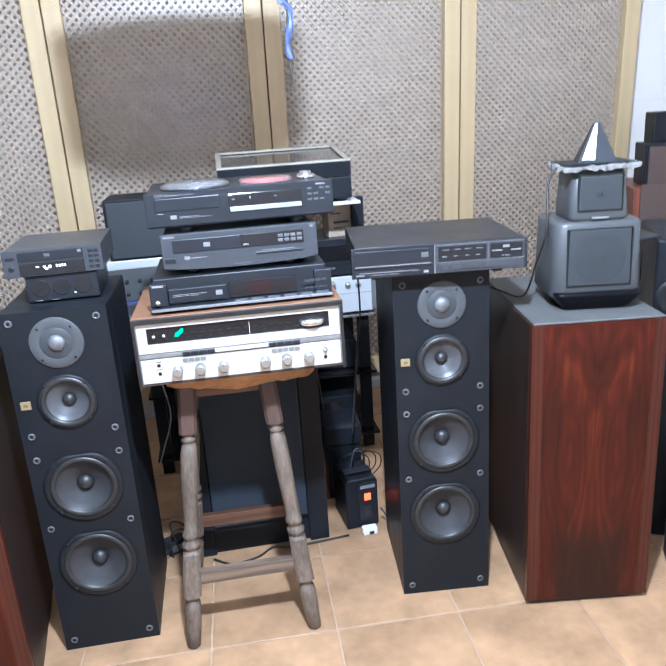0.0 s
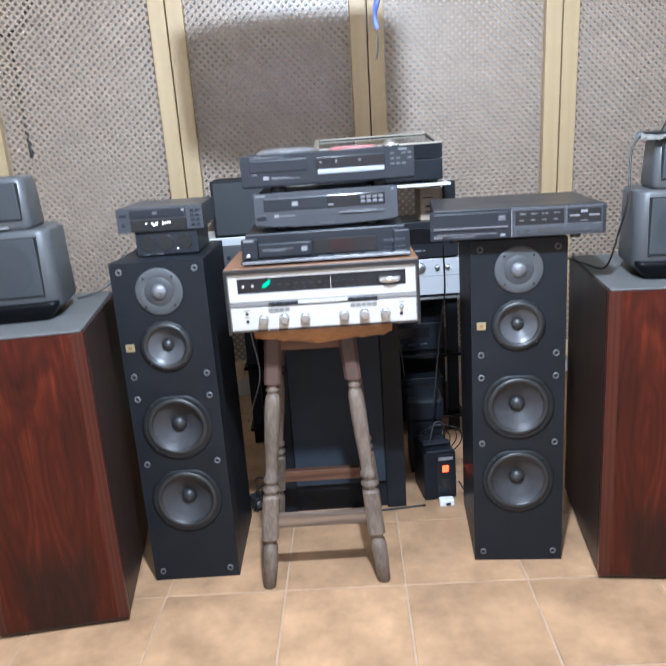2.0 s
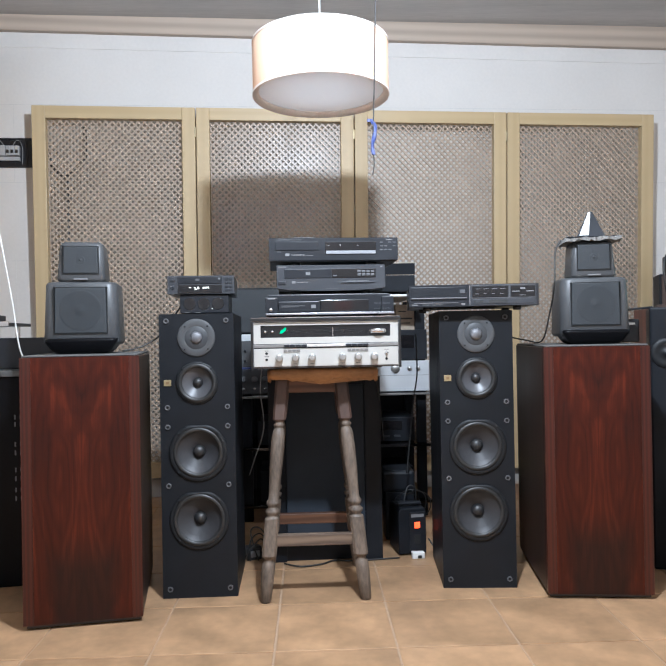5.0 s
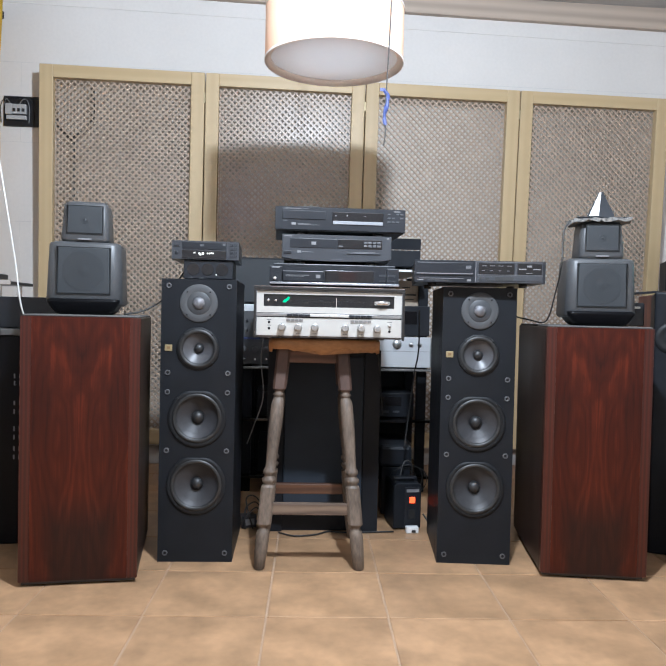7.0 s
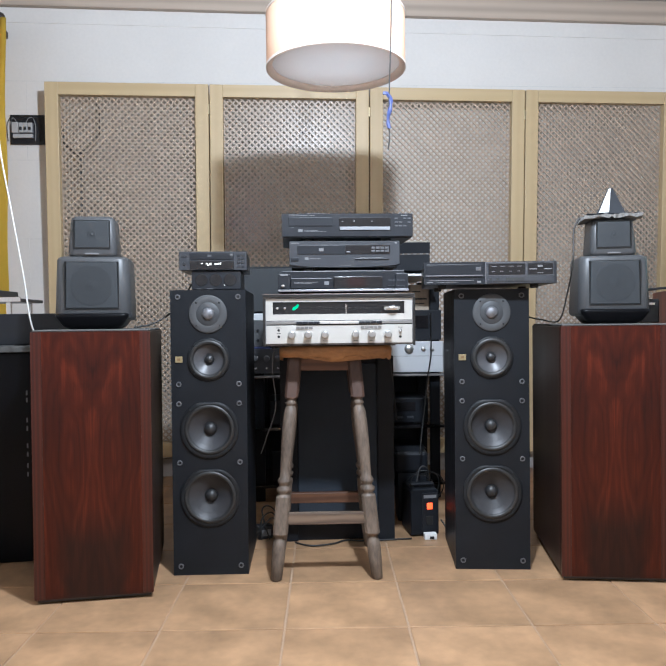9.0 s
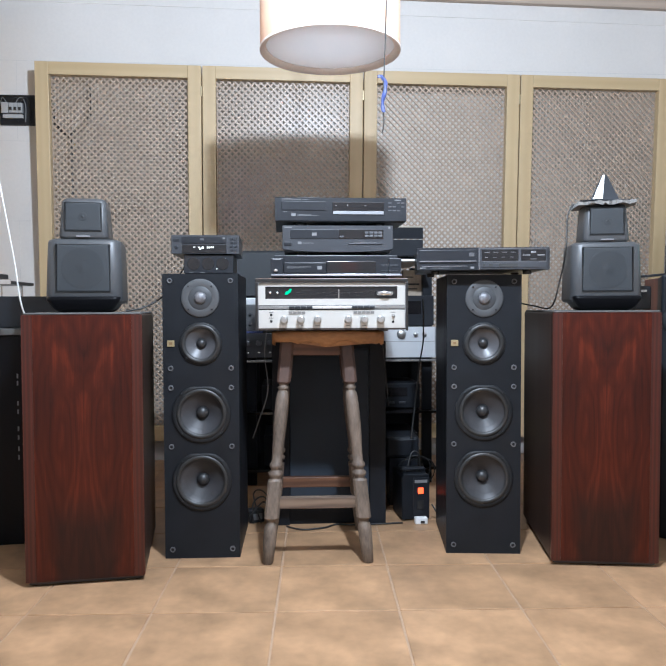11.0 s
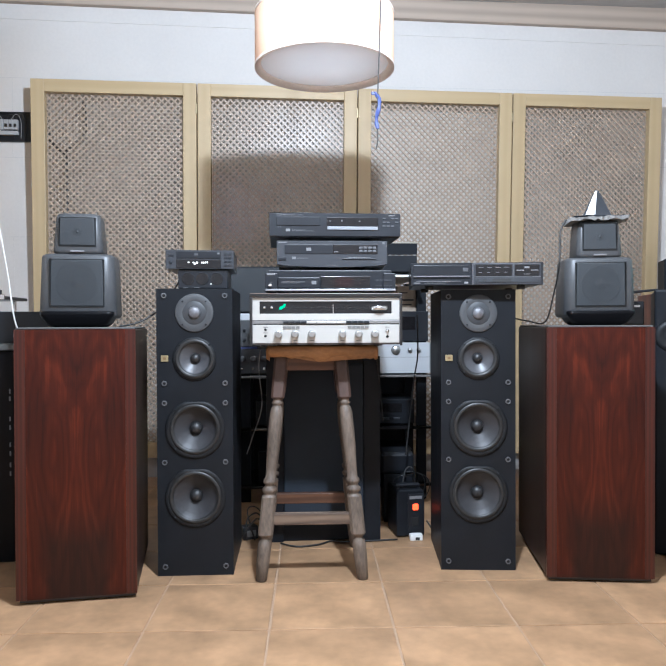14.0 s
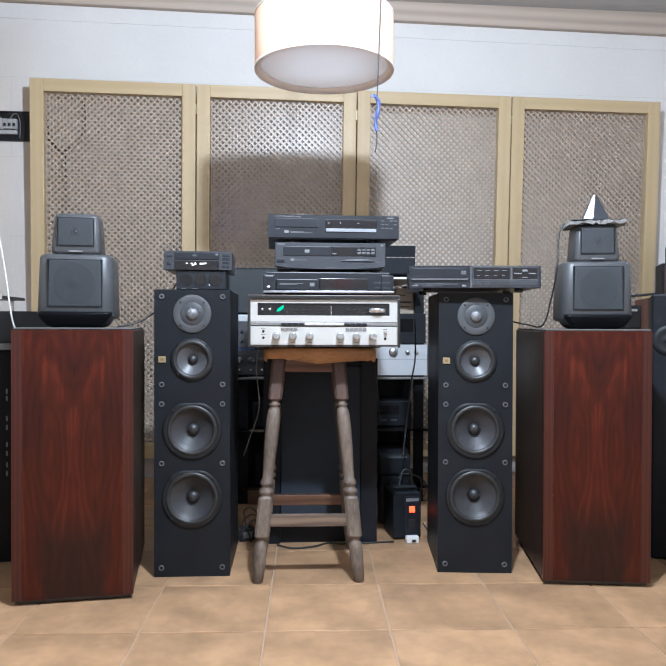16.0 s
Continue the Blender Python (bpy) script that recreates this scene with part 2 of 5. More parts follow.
M_GREYTOP = mat("dusty_grey_top", (0.085, 0.085, 0.082), 0.65, vary=0.2, scale=10)
M_GREYPL = mat("grey_moulded_plastic", (0.058, 0.06, 0.063), 0.42, vary=0.1, scale=8, fine=300, bump=0.08)
M_GRILLE = mat("dark_grille_cloth", (0.026, 0.030, 0.034), 0.62, vary=0.2, scale=5, fine=600, bump=0.25)
M_STOOL = mat("worn_grey_brown_wood", (0.115, 0.086, 0.064), 0.55, vary=0.66, scale=20, fine=130, stretch=(1, 1, 0.3), bump=0.3, grain_part=0.45)
# leg wood with the shade under the receiver put into its colour
M_LEGTOP = mat("red_brown_shaded_leg", (0.064, 0.035, 0.025), 0.5, vary=0.4, scale=18, fine=110, stretch=(1, 1, 0.3), bump=0.25)
M_STRETCH = wood("worn_stretcher_wood", (0.19, 0.135, 0.095), (0.075, 0.05, 0.036), 12, (0.1, 1, 1), 9, 0.5)
M_SEAT = mat("orange_varnished_seat", (0.33, 0.16, 0.06), 0.5, vary=0.4, scale=14, fine=90, stretch=(0.6, 1, 1.4), bump=0.4)
M_WALNUT = wood("walnut_case", (0.21, 0.105, 0.055), (0.12, 0.058, 0.030), 22, (0.08, 1, 1), 4, 0.4)
M_DARKEDGE = mat("dark_case_edge", (0.035, 0.024, 0.018), 0.5)
M_CASEEDGE = mat("black_brown_edge", (0.014, 0.012, 0.011), 0.4, vary=0.2)
M_SILVER = mat("brushed_aluminium", (0.53, 0.515, 0.48), 0.36, 0.35, vary=0.03, scale=4, fine=150, stretch=(0.05, 1, 6), bump=0.03)
M_GRILLESHEEN = mat("glossier_grille_cloth", (0.028, 0.032, 0.036), 0.42, vary=0.2, scale=5, fine=600, bump=0.15, spec=0.45)
M_CHROME = mat("satin_chrome", (0.8, 0.8, 0.8), 0.2, 1.0, vary=0.04)
M_GLASSBLACK = mat("black_dial_glass", (0.012, 0.011, 0.012), 0.08, vary=0.1, bump=0)
M_GREYBAR = mat("grey_trim_bar", (0.22, 0.21, 0.2), 0.4, 0.4)
M_DARKTXT = mat("dark_print", (0.03, 0.03, 0.03), 0.6)
M_PALETXT = mat("pale_print", (0.19, 0.19, 0.195), 0.5)
M_CDBLACK = mat("satin_black_fascia", (0.0135, 0.015, 0.0190), 0.36, spec=0.4, vary=0.15, scale=10, fine=250)
M_CDGREY = mat("charcoal_grey_fascia", (0.047, 0.050, 0.057), 0.34, 0.2, vary=0.08, scale=10, fine=250)
M_CDLIP = mat("polished_grey_lip", (0.3, 0.3, 0.32), 0.25, 0.6)
M_BUTTON = mat("grey_button", (0.085, 0.087, 0.094), 0.4)
M_WHITE = mat("white_plastic", (0.75, 0.75, 0.74), 0.5, vary=0.05)
M_PALESTRIP = mat("pale_display_strip", (0.24, 0.25, 0.27), 0.3)
M_DISC = mat("silver_disc", (0.30, 0.30, 0.32), 0.2, 1.0, vary=0.03, bump=0)
M_RED = mat("red_label", (0.5, 0.05, 0.04), 0.5)
M_CABLE = mat("black_cable", (0.02, 0.02, 0.02), 0.5)
M_GREYCABLE = mat("grey_cable", (0.25, 0.25, 0.25), 0.5)
M_WHITECABLE = mat("white_cable", (0.75, 0.75, 0.72), 0.5)
M_BLUE = mat("blue_tape", (0.032, 0.048, 0.16), 0.55)
M_CREAM = mat("cream_lid_frame", (0.40, 0.36, 0.29), 0.4)
M_CLEAR = smoked("clear_plastic", (0.9, 0.9, 0.92), 0.05)
M_SMOKE = smoked("smoked_acrylic", (0.17, 0.155, 0.14))
M_SMOKE.node_tree.nodes["Principled BSDF"].inputs["Transmission Weight"].default_value = 0.4
M_AMP = mat("pale_silver_fascia", (0.62, 0.64, 0.66), 0.4, 0.4, vary=0.03, stretch=(0.1, 1, 5))
M_SCALE = mat("dim_dial_print", (0.014, 0.014, 0.013), 0.5)
M_HORN = mat("grey_tweeter_recess", (0.042, 0.045, 0.049), 0.5, vary=0.12)
M_KNOB = mat("spun_aluminium_knob", (0.50, 0.50, 0.49), 0.34, 0.9, vary=0.04)
M_BLUEBLACK = mat("blue_black_cloth", (0.026, 0.034, 0.046), 0.7, vary=0.25, scale=6, fine=500, spec=0.3)
M_APRON = wood("dark_apron_wood", (0.13, 0.06, 0.03), (0.07, 0.03, 0.016), 12, (0.1, 1, 1), 6, 0.5)
M_TEAL = mat("teal_plastic_bag", (0.14, 0.42, 0.40), 0.35, vary=0.2, scale=15, bump=0.3)
M_CURTAIN = mat("mustard_curtain", (0.74, 0.50, 0.06), 0.85, vary=0.12, scale=5, fine=400, bump=0.15)
M_FELT = mat("grey_frayed_felt", (0.21, 0.205, 0.195), 0.95, vary=0.3, scale=60, bump=0.5)
M_MAROON = wood("maroon_veneer", (0.22, 0.065, 0.035), (0.11, 0.03, 0.018), 12, (1, 1, 0.1), 4, 0.4)
M_BROWNCLOTH = mat("brown_grille_cloth", (0.075, 0.05, 0.04), 0.85, vary=0.2, fine=400)
M_SHADE = mat("cream_lamp_fabric", (0.93, 0.68, 0.49), 0.9, vary=0.03, scale=6, fine=500, bump=0.1)
M_DIFF = mat("opal_diffuser", (0.53, 0.545, 0.555), 0.6, vary=0.03)
M_SHADETRIM = mat("white_shade_trim", (0.9, 0.87, 0.83), 0.7)
for m, color, fac in ((M_SHADETRIM, (0.95, 0.82, 0.72, 1), 0.4), (M_SHADE, (0.95, 0.66, 0.44, 1), 0.25), (M_DIFF, (0.80, 0.80, 0.80, 1), 0.3)):
    # thin cloth and opal plastic let part of the light through
    t = m.node_tree
    tl = t.nodes.new("ShaderNodeBsdfTranslucent")
    tl.inputs["Color"].default_value = color
    mx = t.nodes.new("ShaderNodeMixShader")
    mx.inputs["Fac"].default_value = fac
    t.links.new(t.nodes["Principled BSDF"].outputs["BSDF"], mx.inputs[1])
    t.links.new(tl.outputs["BSDF"], mx.inputs[2])
    t.links.new(mx.outputs["Shader"], t.nodes["Material Output"].inputs["Surface"])
M_GREEN = glow("green_signal", (0.0, 0.36, 0.16), 0.32)
M_ORANGE = glow("lit_red_switch", (1.0, 0.08, 0.02), 2.0)
M_NEEDLE = glow("lit_needle", (0.5, 0.45, 0.4), 0.12)
M_LED = glow("small_led", (0.9, 0.9, 0.8), 0.8)
M_TANBOX = mat("tan_cardboard", (0.42, 0.34, 0.26), 0.8, vary=0.25, scale=25)


# ---- builders ----
def box(bm, x0, x1, y0, y1, z0, z1):
    r = bmesh.ops.create_cube(bm, size=1.0, matrix=Matrix.Translation(((x0 + x1) / 2, (y0 + y1) / 2, (z0 + z1) / 2)) @ Matrix.Diagonal((x1 - x0, y1 - y0, z1 - z0, 1)))
    return r["verts"]


def lathe(bm, profile, at=(0, 0, 0), axis="z", seg=32, caps=True):
    """A turned form: profile of (radius, height) along the axis. y: height runs towards the viewer (-y)."""
    rings = []
    for r, h in profile:
        ring = []
        for i in range(seg):
            a = 2 * math.pi * i / seg
            c, s = r * math.cos(a), r * math.sin(a)
            v = (c, s, h) if axis == "z" else (c, -h, s) if axis == "y" else (h, c, s)
            ring.append(bm.verts.new(Vector(v) + Vector(at)))
        rings.append(ring)
    for a, b in zip(rings, rings[1:]):
        for i in range(seg):
            f = bm.faces.new((a[i], a[(i + 1) % seg], b[(i + 1) % seg], b[i]))
            f.smooth = True
    closed = not caps or profile[0] == profile[-1]
    for ring, flip in ((rings[0], True), (rings[-1], False)):
        if profile[0 if flip else -1][0] > 1e-6 and not closed:
            bm.faces.new(ring[::-1] if flip else ring)
    return bm


def prism(bm, outline, y0, y1):
    """A closed outline of (x, z) pushed from y0 to y1."""
    a = [bm.verts.new((x, y0, z)) for x, z in outline]
    b = [bm.verts.new((x, y1, z)) for x, z in outline]
    bm.faces.new(a)
    bm.faces.new(b[::-1])
    for i in range(len(a)):
        j = (i + 1) % len(a)
        bm.faces.new((a[j], a[i], b[i], b[j]))


def bevelled(bm, width=0.003, seg=2):
    bmesh.ops.bevel(bm, geom=bm.edges[:], offset=width, segments=seg, affect="EDGES", profile=0.5)
    return bm


def finish(bm):
    bmesh.ops.recalc_face_normals(bm, faces=bm.faces[:])


def part(name, bm, material, parent=None, label=""):
    finish(bm)
    me = bpy.data.meshes.new(name)
    bm.to_mesh(me)
    bm.free()
    me.materials.append(material)
    ob = new(name, me)
    if parent:
        ob.parent = parent
    if label:
        tagged(ob, label)
    return ob


def bx(name, material, parent, dims, bevel=0.0, label="", seg=2):
    bm = bmesh.new()
    box(bm, *dims)
    if bevel:
        bevelled(bm, bevel, seg)
    return part(name, bm, material, parent, label)


def turned(name, material, parent, profile, at=(0, 0, 0), axis="y", seg=32, label="", caps=True):
    return part(name, lathe(bmesh.new(), profile, at, axis, seg, caps), material, parent, label)


def thing(name, label, category, m, group=""):
    e = new(name)
    e.empty_display_size = 0.05
    e.matrix_world = m
    return tagged(e, label, category, group)


def setting(ob, label="", category=""):
    return tagged(ob, label, category, kind="structure")


def cable(name, points, radius, material, label, category="cable", parent=None):
    """A hanging or lying cable: a smooth tube through the points."""
    pts = [Vector(p) for p in points]
    fine = []
    for i in range(len(pts) - 1):
        p0, p1, p2, p3 = pts[max(i - 1, 0)], pts[i], pts[i + 1], pts[min(i + 2, len(pts) - 1)]
        for k in range(7):
            u = k / 7
            fine.append(0.5 * (2 * p1 + (p2 - p0) * u + (2 * p0 - 5 * p1 + 4 * p2 - p3) * u * u + (3 * p1 - p0 - 3 * p2 + p3) * u ** 3))
    fine.append(pts[-1])
    bm = bmesh.new()
    rings = []
    for i, p in enumerate(fine):
        d = (fine[min(i + 1, len(fine) - 1)] - fine[max(i - 1, 0)]).normalized()
        s = d.cross(Vector((0.3, 0.9, 0.2))).normalized()
        u = d.cross(s)
        rings.append([bm.verts.new(p + radius * (math.cos(a) * s + math.sin(a) * u)) for a in (math.pi * k / 3 for k in range(6))])
    for a, b in zip(rings, rings[1:]):
        for k in range(6):
            bm.faces.new((a[k], a[(k + 1) % 6], b[(k + 1) % 6], b[k])).smooth = True
    bm.faces.new(rings[0])
    bm.faces.new(rings[-1])
    return tagged(part(name, bm, material, parent), label, category if parent is None else "")


def marks(name, material, parent, rects, y, depth=0.0006, label=""):
    """Printed marks on a front: flat bars (x0, x1, z0, z1) lying on the plane y."""
    bm = bmesh.new()
    for x0, x1, z0, z1 in rects:
        box(bm, x0, x1, y - depth, y, z0, z1)
    return part(name, bm, material, parent, label)


def prints(name, material, parent, rects, y, lift=0.0):
    """Printed marks that stand apart: one flat bar each."""
    for q in rects:
        marks(name, material, parent, [q], y).location.z = lift


def words(text, size, at, material, parent, label):
    """Lettering in the built-in font, turned to face -y."""
    c = bpy.data.curves.new("lettering", "FONT")
    c.body, c.size, c.extrude = text, size, 0.0003
    c.align_x, c.align_y = "LEFT", "CENTER"
    o = bpy.data.objects.new("lettering", c)
    scene.collection.objects.link(o)
    dg = bpy.context.evaluated_depsgraph_get()
    me = bpy.data.meshes.new_from_object(o.evaluated_get(dg))
    bpy.data.objects.remove(o)
    me.materials.append(material)
    ob = new("lettering", me)
    ob.parent = parent
    ob.matrix_local = pose(*at, 90, 0, 0)
    return tagged(ob, label)


# ---- the room ----
WALL_Y, SLANT = 1.680, 3.0  # the long wall behind the screens turns a little from the tile lines
wall_pose = pose(0.21, WALL_Y, 0, 0, 0, SLANT)
CEIL = 2.60
high_pose = wall_pose @ pose(0, 0, 0.018, 0, 0.6, 0)  # band and wall plate run a little out of level


def plain(name, dims, material, label, m=None, bevel=0.0):
    ob = bx(name, material, None, dims, bevel)
    if m:
        ob.matrix_world = m
    return setting(ob, label, "wall" if "wall" in name else name.split("_")[0])


plain("wall_north", (-3.2, 3.2, 0, 0.2, -0.02, 2.66), M_WALL, "whitewashed rough wall behind the screens", wall_pose)
# three unseen walls close the room and return light into the shadows
plain("wall_west", (-2.7, -2.5, -4.2, 1.7, -0.02, 2.66), M_WALLFAR, "unseen side wall, pale to bounce light")
plain("wall_east", (2.6, 2.8, -4.2, 2.1, -0.02, 2.66), M_WALLFAR, "unseen side wall, pale to bounce light")
plain("wall_south", (-2.5, 2.6, -4.2, -4.0, -0.02, 2.66), M_WALLFAR, "unseen end wall, pale to bounce light")
plain("ceiling", (-2.7, 2.8, -4.2, 2.1, CEIL, CEIL + 0.1), M_CEIL, "greyish plank ceiling")
plain("plaster_band", (-2.7, 2.4, -0.004, 0.002, 2.40, 2.48), M_WALL, "shallow plaster band along the top of the wall", high_pose, 0.002)
plain("wall_beam", (-2.7, 2.4, -0.035, 0.0, 2.48, CEIL + 0.02), M_BEAM, "pale wooden wall plate under the ceiling", high_pose, 0.003)
for yb in (0.35, -0.75, -1.85, -2.95):
    plain("ceiling_beam", (-2.5, 2.6, yb - 0.06, yb + 0.06, CEIL - 0.1, CEIL), M_BEAM, "pale painted wooden ceiling beam", None, 0.008)
joints = []
for k, zj in enumerate((0.45, 0.87, 1.29, 1.71, 2.13)):
    joints += [(-2.7, 2.4, zj - 0.0015, zj + 0.0015)]
    xj = -2.65 + (0.21 if k % 2 else 0.0)
    while xj < 2.4:
        joints.append((xj - 0.0012, xj + 0.0012, zj - 0.418, zj - 0.002))
        xj += 0.42
wall_joints = setting(marks("wall_joint_lines", mat("greyed_limewash", (0.63, 0.61, 0.585), 0.9, vary=0.15, scale=9), None, joints, 0.0), "faint block joints showing through the whitewash", "wall")
wall_joints.matrix_world = wall_pose
plain("skirting", (-2.7, 2.4, -0.014, 0.0, 0.0, 0.1), M_SKIRT, "low grey plaster skirting", wall_pose, 0.003)


# ---- lattice screens on the wall ----
def lattice_screen(m, w, z0, z1, group, hinge_right):
    e = thing("lattice_screen", "yellow pine framed screen panel with tan diagonal lattice", "screen", m, group)
    st, top, bot, th = 0.069, 0.064, 0.08, 0.045
    for side in (0, 1):
        x = side * (w - st)
        bx("stile", M_PINE, e, (x, x + st, 0, th, z0, z1), 0.003)
    bx("top_rail", M_PINE_H, e, (st, w - st, 0.001, th - 0.001, z1 - top, z1), 0.002)
    bx("bottom_rail", M_PINE_H, e, (st, w - st, 0.001, th - 0.001, z0, z0 + bot), 0.002)
    xa, xb, za, zb = st, w - st, z0 + bot, z1 - top
    pitch, hw = 0.0335, 0.0047
    for sign, y in ((-1, 0.034), (1, 0.0376)):
        bm = bmesh.new()
        c = (za - xb if sign > 0 else za + xa)
        cmax = (zb - xa if sign > 0 else zb + xb)
        while c < cmax:
            # the strip z = sign * x + c, cut to the opening
            xs = sorted(((za - c) * sign, (zb - c) * sign))
            x0, x1 = max(xa, xs[0]), min(xb, xs[1])
            if x1 - x0 > 0.004:
                d = Vector((1, 0, sign)).normalized()
                n = Vector((-d.z, 0, d.x)) * hw
                p, q = Vector((x0, y, sign * x0 + c)), Vector((x1, y, sign * x1 + c))
                k = Vector((0, 0.0035, 0))
                vs = [bm.verts.new(v) for v in (p - n, p + n, q + n, q - n, p - n + k, p + n + k, q + n + k, q - n + k)]
                for f in ((0, 1, 2, 3), (7, 6, 5, 4), (0, 4, 5, 1), (1, 5, 6, 2), (2, 6, 7, 3), (3, 7, 4, 0)):
                    bm.faces.new([vs[i] for i in f])
            c += pitch
        tagged(part("lattice", bm, M_LATT, e), kind="stuff")
    if hinge_right:
        for zh in (z1 - 0.13, z0 + 0.3):
            bx("hinge", M_BRASS, e, (w - 0.003, w + 0.005, -0.002, 0.012, zh - 0.026, zh + 0.026), 0.001)
    return e


PANEL_W = 0.842
# they hang with the top tipped forward and the foot against the wall
screen_pose = pose(-1.457, 1.475, 1.213, 0, 0, 3.0) @ pose(0, 0, 0, 2.2, 0.36, 0) @ pose(0, 0, -1.2)
for i in range(4):
    lattice_screen(screen_pose @ pose(i * PANEL_W, 0, 0), PANEL_W - 0.006, 0.105, 2.067, "four hinged lattice screens", i < 3)


# ---- tower loudspeakers ----
def driver(parent, z, r_out, r_cone, r_cap, cone, octagon, name):
    """A cone driver on the baffle: frame, surround, cone, dust cap and screws."""
    e = turned(name, M_RING, parent, [(r_out, 0.0), (r_out, 0.003), (r_out - 0.003, 0.0055), (r_cone + 0.006, 0.006), (r_cone + 0.003, 0.002)], (0, -0.0205, z), "y", 14 if octagon else 40, caps=False)
    if octagon:
        e.data.transform(Matrix.Translation((0, 0, z)) @ Matrix.Rotation(math.pi / 8, 4, "Y") @ Matrix.Translation((0, 0, -z)))
    else:  # the woofers' frames are cut flat above
        for v in e.data.vertices:
            v.co.z = min(v.co.z, z + 0.925 * r_out)
    turned("surround", M_RUBBER, e, [(r_cone + 0.009, 0.0045), (r_cone + 0.006, 0.0085), (r_cone + 0.001, 0.0095), (r_cone - 0.005, 0.007), (r_cone - 0.007, 0.003)], (0, -0.0205, z), "y", 40, caps=False)
    prof = [(r_cone - 0.005, 0.004)]
    for k in range(1, 25):
        u = k / 24
        r = (r_cone - 0.005) * (1 - u) + r_cap * 0.9 * u
        rib = 0.0005 if 9 <= k <= 19 and k % 2 else 0.0
        prof.append((r, 0.004 - 0.030 * u ** 0.85 * r_cone / 0.075 + rib))
    turned("cone", cone, e, prof, (0, -0.0205, z), "y", 40, caps=False)
    base = prof[-1][1]
    turned("dust_cap", M_CAP, e, [(r_cap, base + 0.001), (r_cap * 0.92, base + r_cap * 0.35), (r_cap * 0.7, base + r_cap * 0.65), (r_cap * 0.38, base + r_cap * 0.85), (0.0001, base + r_cap * 0.92)], (0, -0.0205, z), "y", 28)
    for k in range(4):
        a = math.pi / 4 + k * math.pi / 2
        rs = r_out - 0.006
        turned("screw", M_RING, e, [(0.0038, 0.004), (0.0038, 0.0075), (0.002, 0.0085), (0.0001, 0.0085)], (rs * math.cos(a), -0.0205, z + rs * math.sin(a)), "y", 10)
    return e


def tower_speaker(m):
    e = thing("tower_speaker", "tall black floor speaker with four round drivers", "loudspeaker", m, "pair of tower speakers")
    w, d, h = 0.246, 0.32, 0.935
    # the cabinet is open to the front where the drivers sink in
    bm = bmesh.new()
    box(bm, -w / 2, w / 2, 0.04, d, 0, h)
    bevelled(bm, 0.003, 1)
    part("cabinet", bm, M_BLACK, e)
    bm = bmesh.new()
    holes = [(0.707, 0.058), (0.478, 0.077), (0.256, 0.082)]
    # baffle of cells: each driver's cell is a plate with a round hole
    edges = [0.0, 0.148, 0.366, 0.586, 0.790, h]
    cells = {1: holes[2], 2: holes[1], 3: holes[0]}
    for i in range(5):
        za, zb = edges[i], edges[i + 1]
        if i not in cells:
            vs = [bm.verts.new((x, -0.02, z)) for x, z in ((-w / 2, za), (w / 2, za), (w / 2, zb), (-w / 2, zb))]
            bm.faces.new(vs)
            continue
        zc, r = cells[i]
        n = 40
        ring, rim = [], []
        for k in range(n):
            a = 2 * math.pi * (k + 0.5) / n
            c, s = math.cos(a), math.sin(a)
            t = min((w / 2) / max(abs(c), 1e-6), ((zb - zc) if s > 0 else (zc - za)) / max(abs(s), 1e-6))
            ring.append(bm.verts.new((r * c, -0.02, zc + r * s)))
            rim.append(bm.verts.new((t * c, -0.02, zc + t * s)))
        back = [bm.verts.new((v.co.x, 0.035, v.co.z)) for v in ring]
        for k in range(n):
            j = (k + 1) % n
            bm.faces.new((ring[k], rim[k], rim[j], ring[j]))
            bm.faces.new((back[k], ring[k], ring[j], back[j]))
        for sx in (-1, 1):
            for zz in (za, zb):
                near = sorted(rim, key=lambda v: (v.co.x - sx * w / 2) ** 2 + (v.co.z - zz) ** 2)[:2]
                corner = bm.verts.new((sx * w / 2, -0.02, zz))
                bm.faces.new((near[0], near[1], corner))
        bm.faces.new(back)
    bmesh.ops.remove_doubles(bm, verts=bm.verts[:], dist=0.0002)
    part("baffle", bm, M_BAFFLE, e)
    bm = bmesh.new()
    for x0, x1, z0, z1 in ((-w / 2, -w / 2 + 0.004, 0, h), (w / 2 - 0.004, w / 2, 0, h), (-w / 2 + 0.004, w / 2 - 0.004, 0, 0.004), (-w / 2 + 0.004, w / 2 - 0.004, h - 0.004, h)):
        box(bm, x0, x1, -0.0195, 0.0405, z0, z1)
    part("baffle_edge", bm, M_BLACK, e)
    tw = turned("tweeter", M_PLATE, e, [(0.0625, 0), (0.0625, 0.003), (0.060, 0.0045), (0.037, 0.0045), (0.034, 0.003), (0.020, 0.001), (0.016, 0.002)], (0, -0.0203, 0.856), "y", 44, "flat grey tweeter plate")
    turned("ring", M_HORN, tw, [(0.038, 0.0046), (0.037, 0.0056), (0.018, 0.0024), (0.016, 0.003)], (0, -0.0205, 0.856), "y", 36, caps=False)
    turned("dome", M_DOME, tw, [(0.021, 0.002), (0.0195, 0.007), (0.0145, 0.0115), (0.008, 0.014), (0.0001, 0.015)], (0, -0.0205, 0.856), "y", 28, "grey metal mesh dome")
    for k in range(4):
        a = math.pi / 4 + k * math.pi / 2
        turned("screw", M_RING, tw, [(0.003, 0.0045), (0.003, 0.006), (0.0001, 0.006)], (0.053 * math.cos(a), -0.0205, 0.856 + 0.053 * math.sin(a)), "y", 8)
    driver(e, 0.707, 0.0715, 0.056, 0.017, M_MIDCONE, True, "midrange_driver")
    driver(e, 0.478, 0.0965, 0.074, 0.0215, M_CONE, False, "woofer")
